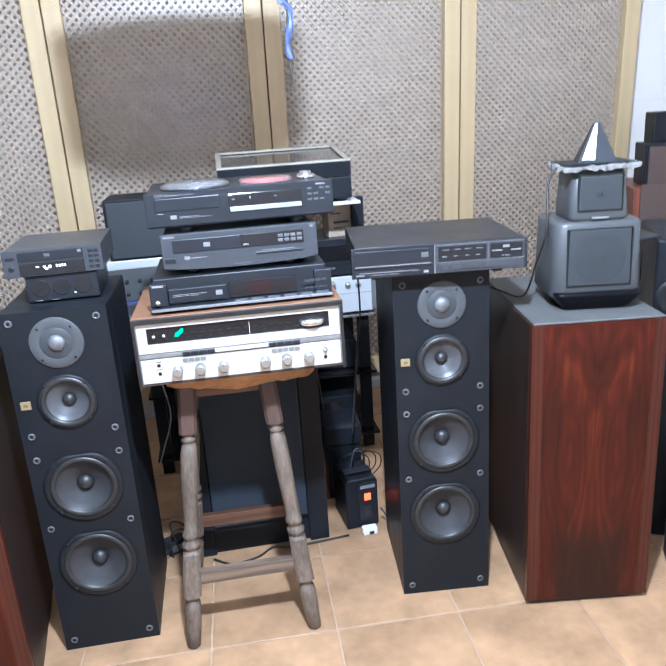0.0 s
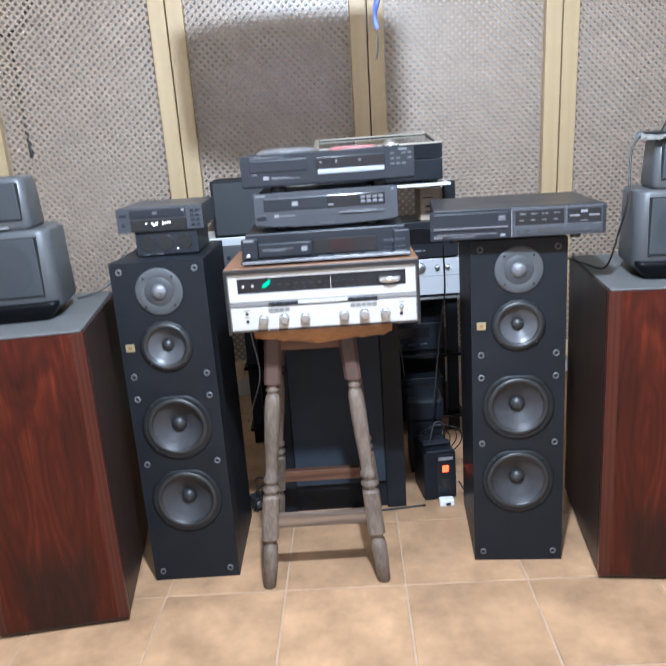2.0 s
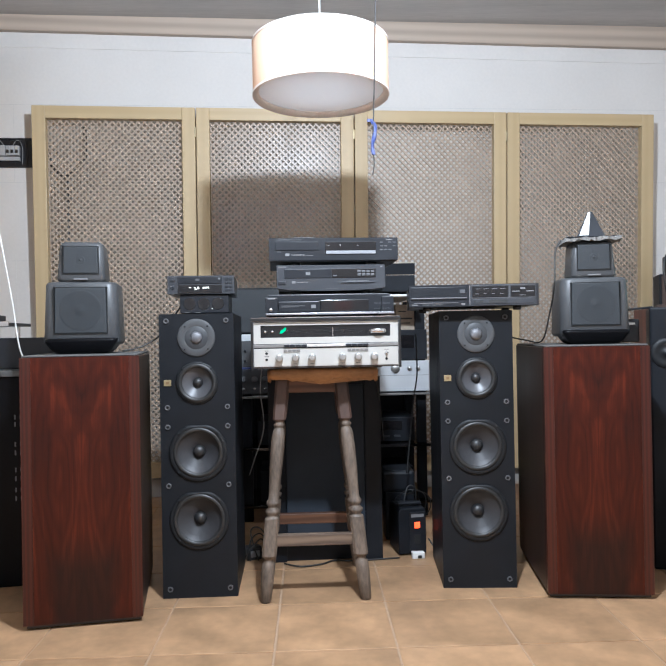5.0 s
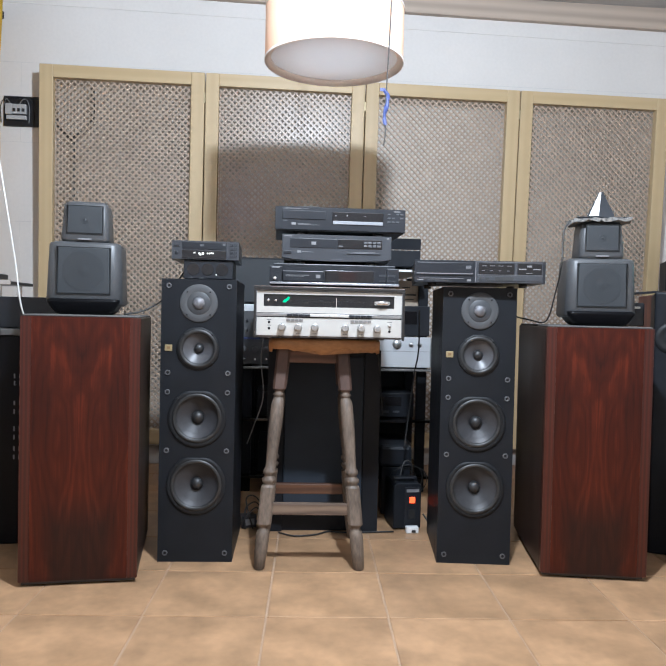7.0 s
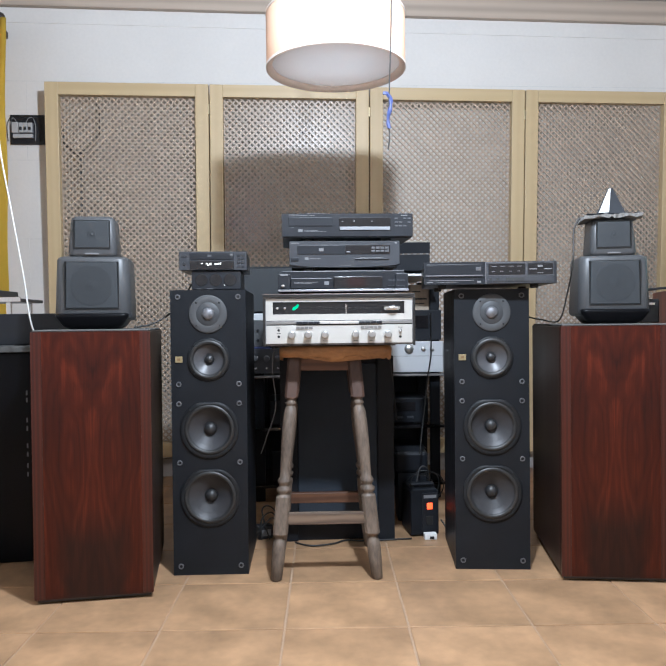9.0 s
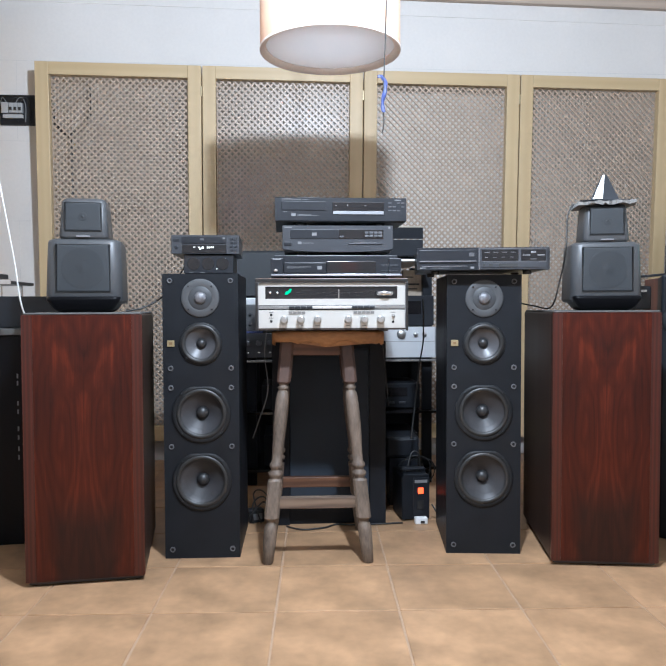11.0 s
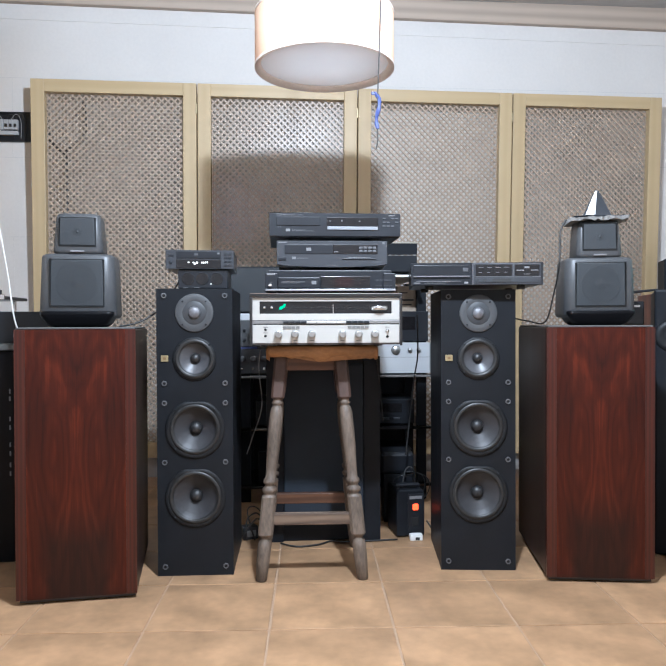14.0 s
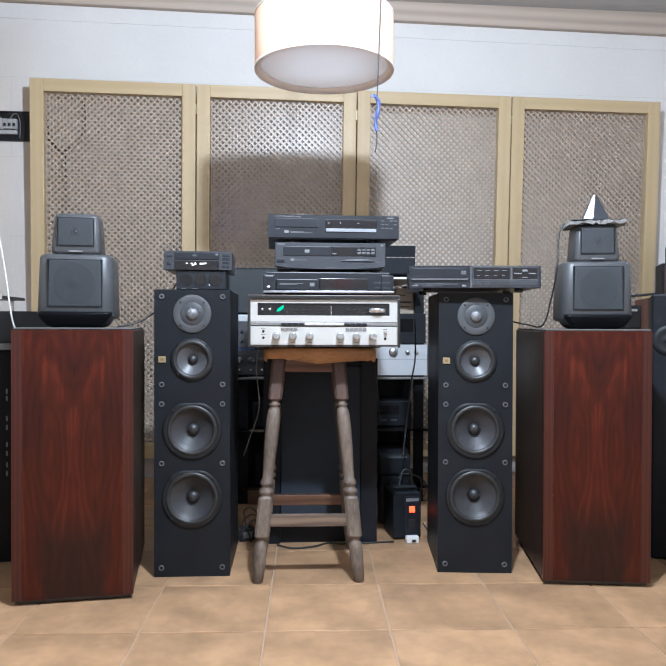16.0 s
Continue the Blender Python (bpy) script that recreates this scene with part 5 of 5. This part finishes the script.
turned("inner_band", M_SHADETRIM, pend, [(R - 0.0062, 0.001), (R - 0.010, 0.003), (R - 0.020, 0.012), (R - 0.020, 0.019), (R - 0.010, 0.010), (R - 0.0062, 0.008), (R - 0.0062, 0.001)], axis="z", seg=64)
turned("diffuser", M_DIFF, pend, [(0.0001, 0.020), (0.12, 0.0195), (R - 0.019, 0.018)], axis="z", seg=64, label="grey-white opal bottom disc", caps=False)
turned("socket", M_WHITE, pend, [(0.02, 0.12), (0.022, 0.14), (0.022, 0.20), (0.008, 0.22)], axis="z", seg=20)
for k in range(3):
    a = 2 * math.pi * k / 3
    sp = bx("spoke", M_CHROME, pend, (0.02, R - 0.004, -0.002, 0.002, HT - 0.006, HT - 0.003))
    sp.rotation_euler = (0, 0, a)
turned("cord", M_WHITECABLE, pend, [(0.0032, 0.22), (0.0032, CEIL - 1.705)], axis="z", seg=10)
pull = thing("pull_cord", "thin dark ceiling cord with a blue tape winding", "cord", pose(0, 0, 0))
cable("cord", [(0.212, 0.0, CEIL), (0.205, 0.01, 2.1), (0.199, 0.03, 1.8), (0.193, 0.055, 1.58), (0.190, 0.06, 1.50), (0.193, 0.065, 1.42), (0.188, 0.07, 1.385)], 0.0020, M_CABLE, "", parent=pull)
bm = bmesh.new()
rows = []
for k in range(19):
    u = k / 18
    z = 1.565 - 0.115 * u
    w = 0.004 + 0.0045 * abs(math.sin(u * 7.5 + 0.6)) * (1 - 0.4 * u)
    x = 0.193 + 0.005 * math.sin(u * 6) - 0.010 * max(0, 0.16 - u) / 0.16
    rows.append([bm.verts.new((x + w * math.cos(a + 2.5 * u), 0.058 + 0.6 * w * math.sin(a + 2.5 * u) + 0.002 * math.sin(9 * u), z + 0.002 * math.sin(a * 2))) for a in (math.pi * j / 3 for j in range(6))])
for r0, r1 in zip(rows, rows[1:]):
    for j in range(6):
        bm.faces.new((r0[j], r0[(j + 1) % 6], r1[(j + 1) % 6], r1[j]))
bm.faces.new(rows[0]), bm.faces.new(rows[-1])
part("tape", bm, M_BLUE, pull, "crumpled blue tape winding")
bx("tape_end", M_BLUE, pull, (0.172, 0.188, 0.056, 0.059, 1.557, 1.567), 0.001)

# ---- breaker box and curtain ----
M_FUSE = mat("grey_white_plastic", (0.42, 0.42, 0.42), 0.45, vary=0.08)
sign = thing("breaker_box", "open black breaker box with white switches and loose wires", "fuse box", wall_pose @ pose(-1.825, -0.008, 1.868))
bx("back_plate", M_CDBLACK, sign, (-0.068, 0.14, 0.002, 0.008, -0.078, 0.078), 0.001)
for dims in ((-0.068, 0.14, -0.006, 0.002, 0.070, 0.078), (-0.068, 0.14, -0.006, 0.002, -0.078, -0.070), (-0.068, -0.062, -0.006, 0.002, -0.070, 0.070), (0.132, 0.14, -0.006, 0.002, -0.070, 0.070)):
    bx("rim", M_CDBLACK, sign, dims)
bx("terminal_row", M_FUSE, sign, (-0.052, 0.05, -0.016, 0.002, -0.045, -0.024), 0.002)
bx("main_switch", M_FUSE, sign, (-0.056, -0.022, -0.022, 0.002, -0.020, 0.036), 0.002)
for k in range(3):
    sw = bx("switch", M_FUSE, sign, (-0.0195 + k * 0.0235, 0.0025 + k * 0.0235, -0.022, 0.002, -0.018, 0.034), 0.002)
    bx("lever", M_CABLE, sw, (-0.0145 + k * 0.0235, -0.0025 + k * 0.0235, -0.030, -0.0222, -0.006, 0.010), 0.001)
for k, (xa, xb) in enumerate(((-0.05, -0.068), (-0.03, -0.055), (-0.01, 0.02), (0.014, 0.05), (0.036, 0.07))):
    cable("wire", [(xa, -0.012, 0.034), ((xa + xb) / 2, -0.016, 0.052 + 0.002 * k), (xb, -0.010, 0.060), (xb * 1.25, -0.004, 0.02), (xb * 1.2, -0.001, -0.06)], 0.0022, M_GREYCABLE if k % 2 else M_CABLE, "", parent=sign)
cur = thing("yellow_curtain", "mustard yellow curtain hanging in loose folds", "curtain", wall_pose @ pose(-2.450, -0.225, 0))
bm = bmesh.new()
nx, nz = 90, 16
grid = []
for j in range(nz + 1):
    z = 0.86 + (2.36 - 0.86) * j / nz
    row = []
    for i in range(nx + 1):
        u = i / nx
        x = 0.63 * u * (0.96 + 0.04 * j / nz) + 0.004 * math.sin(z * 9 + u * 6)
        y = 0.028 * math.sin(u * 2 * math.pi * 5.0 + 0.5 * math.sin(z * 2)) + 0.008 * math.sin(u * 61 + z * 3)
        row.append(bm.verts.new((x, y, z)))
    grid.append(row)
for j in range(nz):
    for i in range(nx):
        bm.faces.new((grid[j][i], grid[j][i + 1], grid[j + 1][i + 1], grid[j + 1][i])).smooth = True
ext = bmesh.ops.solidify(bm, geom=bm.faces[:], thickness=0.002)
part("cloth", bm, M_CURTAIN, cur)
turned("rod", M_DARKEDGE, cur, [(0.014, 0), (0.014, 0.60)], (-0.02, 0.0, 2.37), "x", 16)
turned("rod_end", M_DARKEDGE, cur, [(0.014, 0.60), (0.024, 0.605), (0.026, 0.62), (0.018, 0.635), (0.0001, 0.64)], (-0.02, 0.0, 2.37), "x", 18)
bx("rod_bracket", M_DARKEDGE, cur, (0.535, 0.55, -0.01, 0.223, 2.35, 2.385), 0.002)
bx("rod_bracket", M_DARKEDGE, cur, (0.02, 0.035, -0.01, 0.223, 2.35, 2.385), 0.002)

# ---- far side beyond the rosewood speaker with the curtain ----
lc = thing("black_equipment_cabinet", "tall black cabinet with small pale markings and a grey top", "cabinet", pose(-1.25, 0.22, 0, 0, 0, 10))
bx("body", M_LACQUER, lc, (-0.42, 0.32, 0.01, 0.5, 0.0, 0.735), 0.004)
bx("top_panel", M_GREYTOP, lc, (-0.43, 0.33, -0.005, 0.51, 0.7355, 0.757), 0.003, "dusty grey top")
bx("door", M_LACQUER, lc, (-0.40, 0.05, 0.0, 0.0095, 0.05, 0.70), 0.003, "dark glass door")
for z in (0.30, 0.33, 0.37, 0.40, 0.46, 0.49, 0.56, 0.585):
    marks("marking", M_SOCKET, lc, [(0.185, 0.190, z, z + 0.016), (0.203, 0.207, z, z + 0.016)], 0.01)
bx("cable_clip", M_PLATE, lc, (0.245, 0.262, 0.0, 0.0098, 0.60, 0.69), 0.003)
pc = thing("black_flat_case", "flat black case on the grey cabinet top", "case", pose(-1.06, 0.40, 0.757, 0, 0, 6))
bx("case", M_CDBLACK, pc, (-0.20, 0.22, 0, 0.2, 0, 0.115), 0.004)
br = thing("metal_rack_frame", "silver metal frame with a dark tray on the cabinet", "rack", pose(-1.33, 0.38, 0.757, 0, 0, 4))
for x in (-0.28, 0.14):
    for y in (0.0, 0.22):
        bx("leg", M_CHROME, br, (x, x + 0.016, y, y + 0.016, 0, 0.16), 0.001)
bx("tray", M_CDBLACK, br, (-0.30, 0.19, -0.02, 0.26, 0.16, 0.172), 0.002)
bx("front_rail", M_CHROME, br, (-0.30, 0.20, -0.026, -0.0205, 0.158, 0.176), 0.001)
bx("lower_rail", M_CHROME, br, (-0.264, 0.14, 0.001, 0.012, 0.06, 0.072), 0.001)
bx("unit", M_CDBLACK, br, (-0.20, 0.10, 0.02, 0.24, 0.173, 0.205), 0.003)
cable("white_wire", [(-1.15, 0.12, CEIL), (-1.125, 0.1, 1.93), (-1.115, 0.1, 1.75), (-1.085, 0.1, 1.58), (-1.07, 0.1, 1.4), (-1.045, 0.1, 1.245), (-1.012, 0.12, 1.0), (-0.992, 0.14, 0.82), (-0.985, 0.25, 0.757)], 0.0027, M_WHITECABLE, "white wire hanging from the ceiling to the cabinet", "wire")
for i, (x, y, z) in enumerate(((-1.20, 0.12, 0.0),)):
    sh = thing("cloth_bundle", "dull brown rumpled cloth bundle on the floor", "cloth", pose(x, y, z, 0, 0, 30 * i))
    bm = bmesh.new()
    bmesh.ops.create_icosphere(bm, subdivisions=3, radius=1.0)
    for v in bm.verts:
        v.co = Vector((v.co.x * 0.06, v.co.y * 0.05, v.co.z * 0.04 + 0.04)) * (1 + 0.22 * noise.noise(v.co * 2.2 + Vector((i * 3, 0, 0))))
        v.co.z = max(v.co.z, 0.0)
    for f in bm.faces:
        f.smooth = True
    part("cloth", bm, M_BROWNCLOTH, sh)

# ---- far side beyond the other rosewood speaker ----
rb = thing("black_monitor_speaker", "black monitor speaker with a large round woofer", "loudspeaker", pose(1.355, 0.177, 0, 0, 0, -24))
w, h = 0.36, 0.94
bx("cabinet", M_BLACK, rb, (-w / 2, w / 2, 0, 0.36, 0.0, h), 0.008)
turned("tweeter", M_RING, rb, [(0.055, 0), (0.053, 0.004), (0.035, 0.003), (0.03, 0.0012), (0.016, 0.001), (0.012, 0.004), (0.0001, 0.007)], (-0.125, 0, 0.775), "y", 32)
turned("woofer", M_RING, rb, [(0.15, 0), (0.15, 0.008), (0.135, 0.009), (0.13, 0.004)], (0.03, 0, 0.565), "y", 44, caps=False)
turned("surround", M_RUBBER, rb, [(0.133, 0.005), (0.125, 0.013), (0.115, 0.005)], (0.03, 0, 0.565), "y", 44, caps=False)
turned("cone", M_MIDCONE, rb, [(0.117, 0.006), (0.10, 0.0045), (0.06, 0.003), (0.035, 0.002), (0.02, 0.012), (0.0001, 0.015)], (0.03, 0, 0.565), "y", 44, caps=False)
mc = thing("maroon_cabinet_speaker", "tall reddish brown wooden speaker cabinet", "loudspeaker", pose(1.805, 1.07, 0, 0, 0, -14))
bx("cabinet", M_MAROON, mc, (-0.19, 0.19, 0, 0.4, 0, 0.965), 0.005)
bx("front_grille", M_BROWNCLOTH, mc, (-0.165, 0.165, -0.012, 0.0, 0.08, 0.98), 0.004)
bt = thing("brown_cloth_speaker", "small speaker with a brown cloth front", "loudspeaker", pose(1.82, 1.09, 0.965, 0, 0, -18))
bx("cabinet", M_BLACK, bt, (-0.15, 0.15, 0.01, 0.2, 0, 0.165), 0.004)
bx("front_grille", M_BROWNCLOTH, bt, (-0.14, 0.14, -0.006, 0.01, 0.008, 0.157), 0.005, "brown cloth grille")
bt2 = thing("black_bookshelf_speaker", "small black speaker standing behind the brown one", "loudspeaker", pose(1.955, 1.31, 0.965, 0, 0, -14))
bx("cabinet", M_BLACK, bt2, (-0.13, 0.15, 0, 0.13, 0, 0.28), 0.005)
rp = thing("black_record_player", "small black record player with a raised flat lid", "turntable", pose(1.10, 0.30, 0.815, 0, 0, -6))
bx("plinth", M_CDBLACK, rp, (-0.085, 0.075, 0.0, 0.22, 0.0, 0.085), 0.005)
bx("pale_strip", M_WHITE, rp, (0.02, 0.058, -0.004, 0.0, 0.064, 0.072), 0.001)
bx("lid_prop", M_CDBLACK, rp, (-0.06, -0.045, 0.1, 0.12, 0.085, 0.108))
bx("lid_prop", M_CDBLACK, rp, (0.03, 0.045, 0.1, 0.12, 0.085, 0.118))
lidr = bx("lid", M_CDBLACK, rp, (-0.13, 0.12, -0.01, 0.24, 0, 0.008), 0.002, "tilted black lid")
lidr.location, lidr.rotation_euler = (0, 0, 0.112), (0, radians(-5), 0)
bag = thing("teal_bag", "teal plastic bag standing on the black monitor speaker", "bag", pose(1.45, 0.29, 0.94, 0, 0, -24))
bm = bmesh.new()
bmesh.ops.create_cube(bm, size=1.0)
bmesh.ops.subdivide_edges(bm, edges=bm.edges[:], cuts=6, use_grid_fill=True)
for v in bm.verts:
    u = v.co.z + 0.5
    v.co = Vector((v.co.x * (0.26 - 0.10 * u), v.co.y * (0.16 - 0.08 * u), u * 0.27))
    k = noise.noise(v.co * 14) * 0.016
    v.co.x += k
    v.co.y += noise.noise(v.co * 17 + Vector((3, 1, 0))) * 0.014
    v.co.z = max(0, v.co.z + (k * 0.6 if u > 0.1 else 0))
part("bag", bm, M_TEAL, bag)
cable("bag_strap", [(1.28, 0.28, 0.96), (1.25, 0.25, 1.03), (1.255, 0.26, 1.11), (1.29, 0.29, 1.15)], 0.003, M_CABLE, "thin black cable loop beside the bag")
pk = thing("teal_carton", "small pale teal printed carton by the black speaker", "box", pose(1.235, 0.035, 0, 0, 0, -24))
bx("stand", M_BLACK, pk, (-0.06, 0.1, 0, 0.1, 0, 0.19), 0.003)
bx("carton", mat("pale_teal_card", (0.34, 0.42, 0.39), 0.6, vary=0.3, scale=30), pk, (-0.06, 0.1, -0.002, 0.1, 0.1905, 0.31), 0.003)
prints("print", M_TEAL, pk, [(-0.05, -0.01, 0.21, 0.23), (-0.04, 0.03, 0.25, 0.28)], -0.002)

# ---- cables ----
loop = thing("dark_cord", "dark forked cord hanging behind the lattice", "cord", pose(0, 0, 0))
cable("branch", [(-1.202, 1.520, 1.985), (-1.202, 1.520, 1.82), (-1.258, 1.520, 1.75), (-1.298, 1.522, 1.715), (-1.293, 1.522, 1.56), (-1.295, 1.522, 1.40), (-1.288, 1.522, 1.22)], 0.0095, M_CABLE, "", parent=loop)
cable("branch", [(-1.394, 1.512, 1.985), (-1.394, 1.512, 1.92), (-1.376, 1.515, 1.786), (-1.302, 1.522, 1.715)], 0.0095, M_CABLE, "", parent=loop)
cable("speaker_cable", [(-0.70, 0.30, 0.817), (-0.64, 0.32, 0.83), (-0.58, 0.36, 0.87), (-0.54, 0.40, 0.93), (-0.50, 0.42, 1.0)], 0.003, M_CABLE, "black speaker cable running to the tower")
cable("speaker_cable", [(0.66, 0.46, 0.90), (0.70, 0.36, 0.85), (0.75, 0.28, 0.83), (0.79, 0.22, 0.828), (0.805, 0.18, 0.92), (0.800, 0.11, 1.02), (0.815, 0.14, 1.13), (0.835, 0.14, 1.17)], 0.0026, M_CABLE, "thin black cable winding up the satellite")
cable("receiver_cable", [(-0.20, 0.30, 0.77), (-0.215, 0.36, 0.66), (-0.207, 0.40, 0.52), (-0.245, 0.44, 0.40), (-0.27, 0.47, 0.33)], 0.0022, M_GREYCABLE, "thin grey cable hanging behind the stool")
cable("receiver_cable", [(0.21, 0.36, 0.77), (0.22, 0.42, 0.70), (0.235, 0.46, 0.60), (0.25, 0.48, 0.45)], 0.0026, M_CABLE, "black cable hanging under the receiver")
cable("receiver_cable", [(0.40, 0.60, 0.86), (0.405, 0.62, 0.70), (0.39, 0.62, 0.6), (0.37, 0.60, 0.45), (0.35, 0.58, 0.3)], 0.003, M_CABLE, "black cable hanging before the silver amplifier")
cable("floor_cable", [(-0.14, 0.42, 0.004), (-0.08, 0.38, 0.004), (0.0, 0.40, 0.004), (0.05, 0.44, 0.004), (0.12, 0.43, 0.004), (0.30, 0.45, 0.004)], 0.0035, M_CABLE, "black cable lying on the floor")
cable("floor_cable", [(0.42, 0.50, 0.06), (0.44, 0.48, 0.03), (0.46, 0.47, 0.004), (0.6, 0.6, 0.004)], 0.0035, M_CABLE, "black mains cable of the transformer")
cable("transformer_lead", [(0.33, 0.54, 0.19), (0.35, 0.56, 0.25), (0.38, 0.57, 0.24), (0.39, 0.60, 0.15), (0.42, 0.62, 0.05)], 0.0035, M_CABLE, "looped black lead above the transformer")
for dx, dy, dz in ((0.0, 0.03, -0.03), (0.02, 0.04, -0.04), (-0.02, 0.05, -0.05)):
    cable("looped_cable", [(0.31 + dx, 0.60 + dy, 0.17 + dz), (0.33 + dx, 0.57 + dy, 0.245 + dz), (0.38 + dx, 0.56 + dy, 0.262 + dz), (0.425 + dx, 0.58 + dy, 0.235 + dz), (0.43 + dx, 0.60 + dy, 0.18 + dz), (0.39 + dx, 0.62 + dy, 0.12 + dz), (0.36 + dx, 0.64 + dy, 0.004)], 0.0020, M_CABLE, "loose black cable loop above the transformer")
for k in range(3):
    cable("tangled_cable", [(-0.30 + 0.03 * k, 0.46, 0.004), (-0.27, 0.44 + 0.02 * k, 0.05 + 0.03 * k), (-0.23, 0.45, 0.09 + 0.02 * k), (-0.215 + 0.01 * k, 0.48, 0.05), (-0.25, 0.52, 0.004), (-0.32 + 0.02 * k, 0.56, 0.004)], 0.003, M_CABLE, "tangled black cable on the floor beside the stool")
plug = thing("power_adapter", "small black power adapter lying among the cables", "adapter", pose(-0.265, 0.50, 0, 0, 0, 25))
bx("body", M_CDBLACK, plug, (-0.03, 0.03, -0.022, 0.022, 0.0, 0.05), 0.004)
bx("label_plate", M_PALETXT, plug, (-0.02, 0.02, -0.0226, -0.022, 0.012, 0.036))
cable("wall_cable", [(-0.60, 0.52, 0.16), (-0.57, 0.54, 0.14), (-0.55, 0.55, 0.09), (-0.53, 0.52, 0.06), (-0.60, 0.5, 0.02)], 0.003, M_CABLE, "black cable looping behind the tower")
cable("yellow_lead", [(1.25, 0.015, 0.2), (1.20, -0.01, 0.14), (1.18, -0.04, 0.06), (1.21, -0.07, 0.004), (1.30, -0.11, 0.004)], 0.004, mat("yellowed_cable", (0.55, 0.5, 0.25), 0.5), "yellowed lead hanging to the floor")


# ---- floor of tiles ----
T = 0.338
floor = bx("floor", M_GROUT, None, (-2.7, 2.8, -4.2, 1.8, -0.12, -0.0035))
setting(floor, "terracotta tiled floor with pale joints", "floor")
tile_meshes = []
for v in range(3):
    bm = bmesh.new()
    hw = T / 2 - 0.0021
    rnd = random.Random(v)
    ringb, ringt, ringc = [], [], []
    for sx, sy in ((-1, -1), (1, -1), (1, 1), (-1, 1)):
        for k in range(3):
            a = math.atan2(sy, sx) + (k - 1) * 0.6
            c = Vector((sx * (hw - 0.005), sy * (hw - 0.005), 0)) + Vector((math.cos(a), math.sin(a), 0)) * 0.005 * rnd.uniform(0.8, 1.2)
            ringb.append(bm.verts.new((c.x, c.y, -0.0035)))
            ringc.append(bm.verts.new((c.x, c.y, -0.0014)))
            ringt.append(bm.verts.new((c.x * 0.985, c.y * 0.985, 0.0)))
    for a, b in ((ringb, ringc), (ringc, ringt)):
        for k in range(12):
            bm.faces.new((a[k], a[(k + 1) % 12], b[(k + 1) % 12], b[k]))
    bm.faces.new(ringt)
    finish(bm)
    me = bpy.data.meshes.new("tile")
    bm.to_mesh(me)
    bm.free()
    me.materials.append(M_TILE)
    tile_meshes.append(me)
rnd = random.Random(9)
for i in range(-7, 8):
    for j in range(-12, 5):
        o = new("tile", tile_meshes[rnd.randrange(3)])
        o.parent = floor
        o.matrix_local = pose(-0.140 + T * (i + 0.5), 0.024 + T * (j + 0.5), rnd.uniform(-0.0006, 0.0), rnd.uniform(-0.08, 0.08), rnd.uniform(-0.08, 0.08), 90 * rnd.randrange(4))
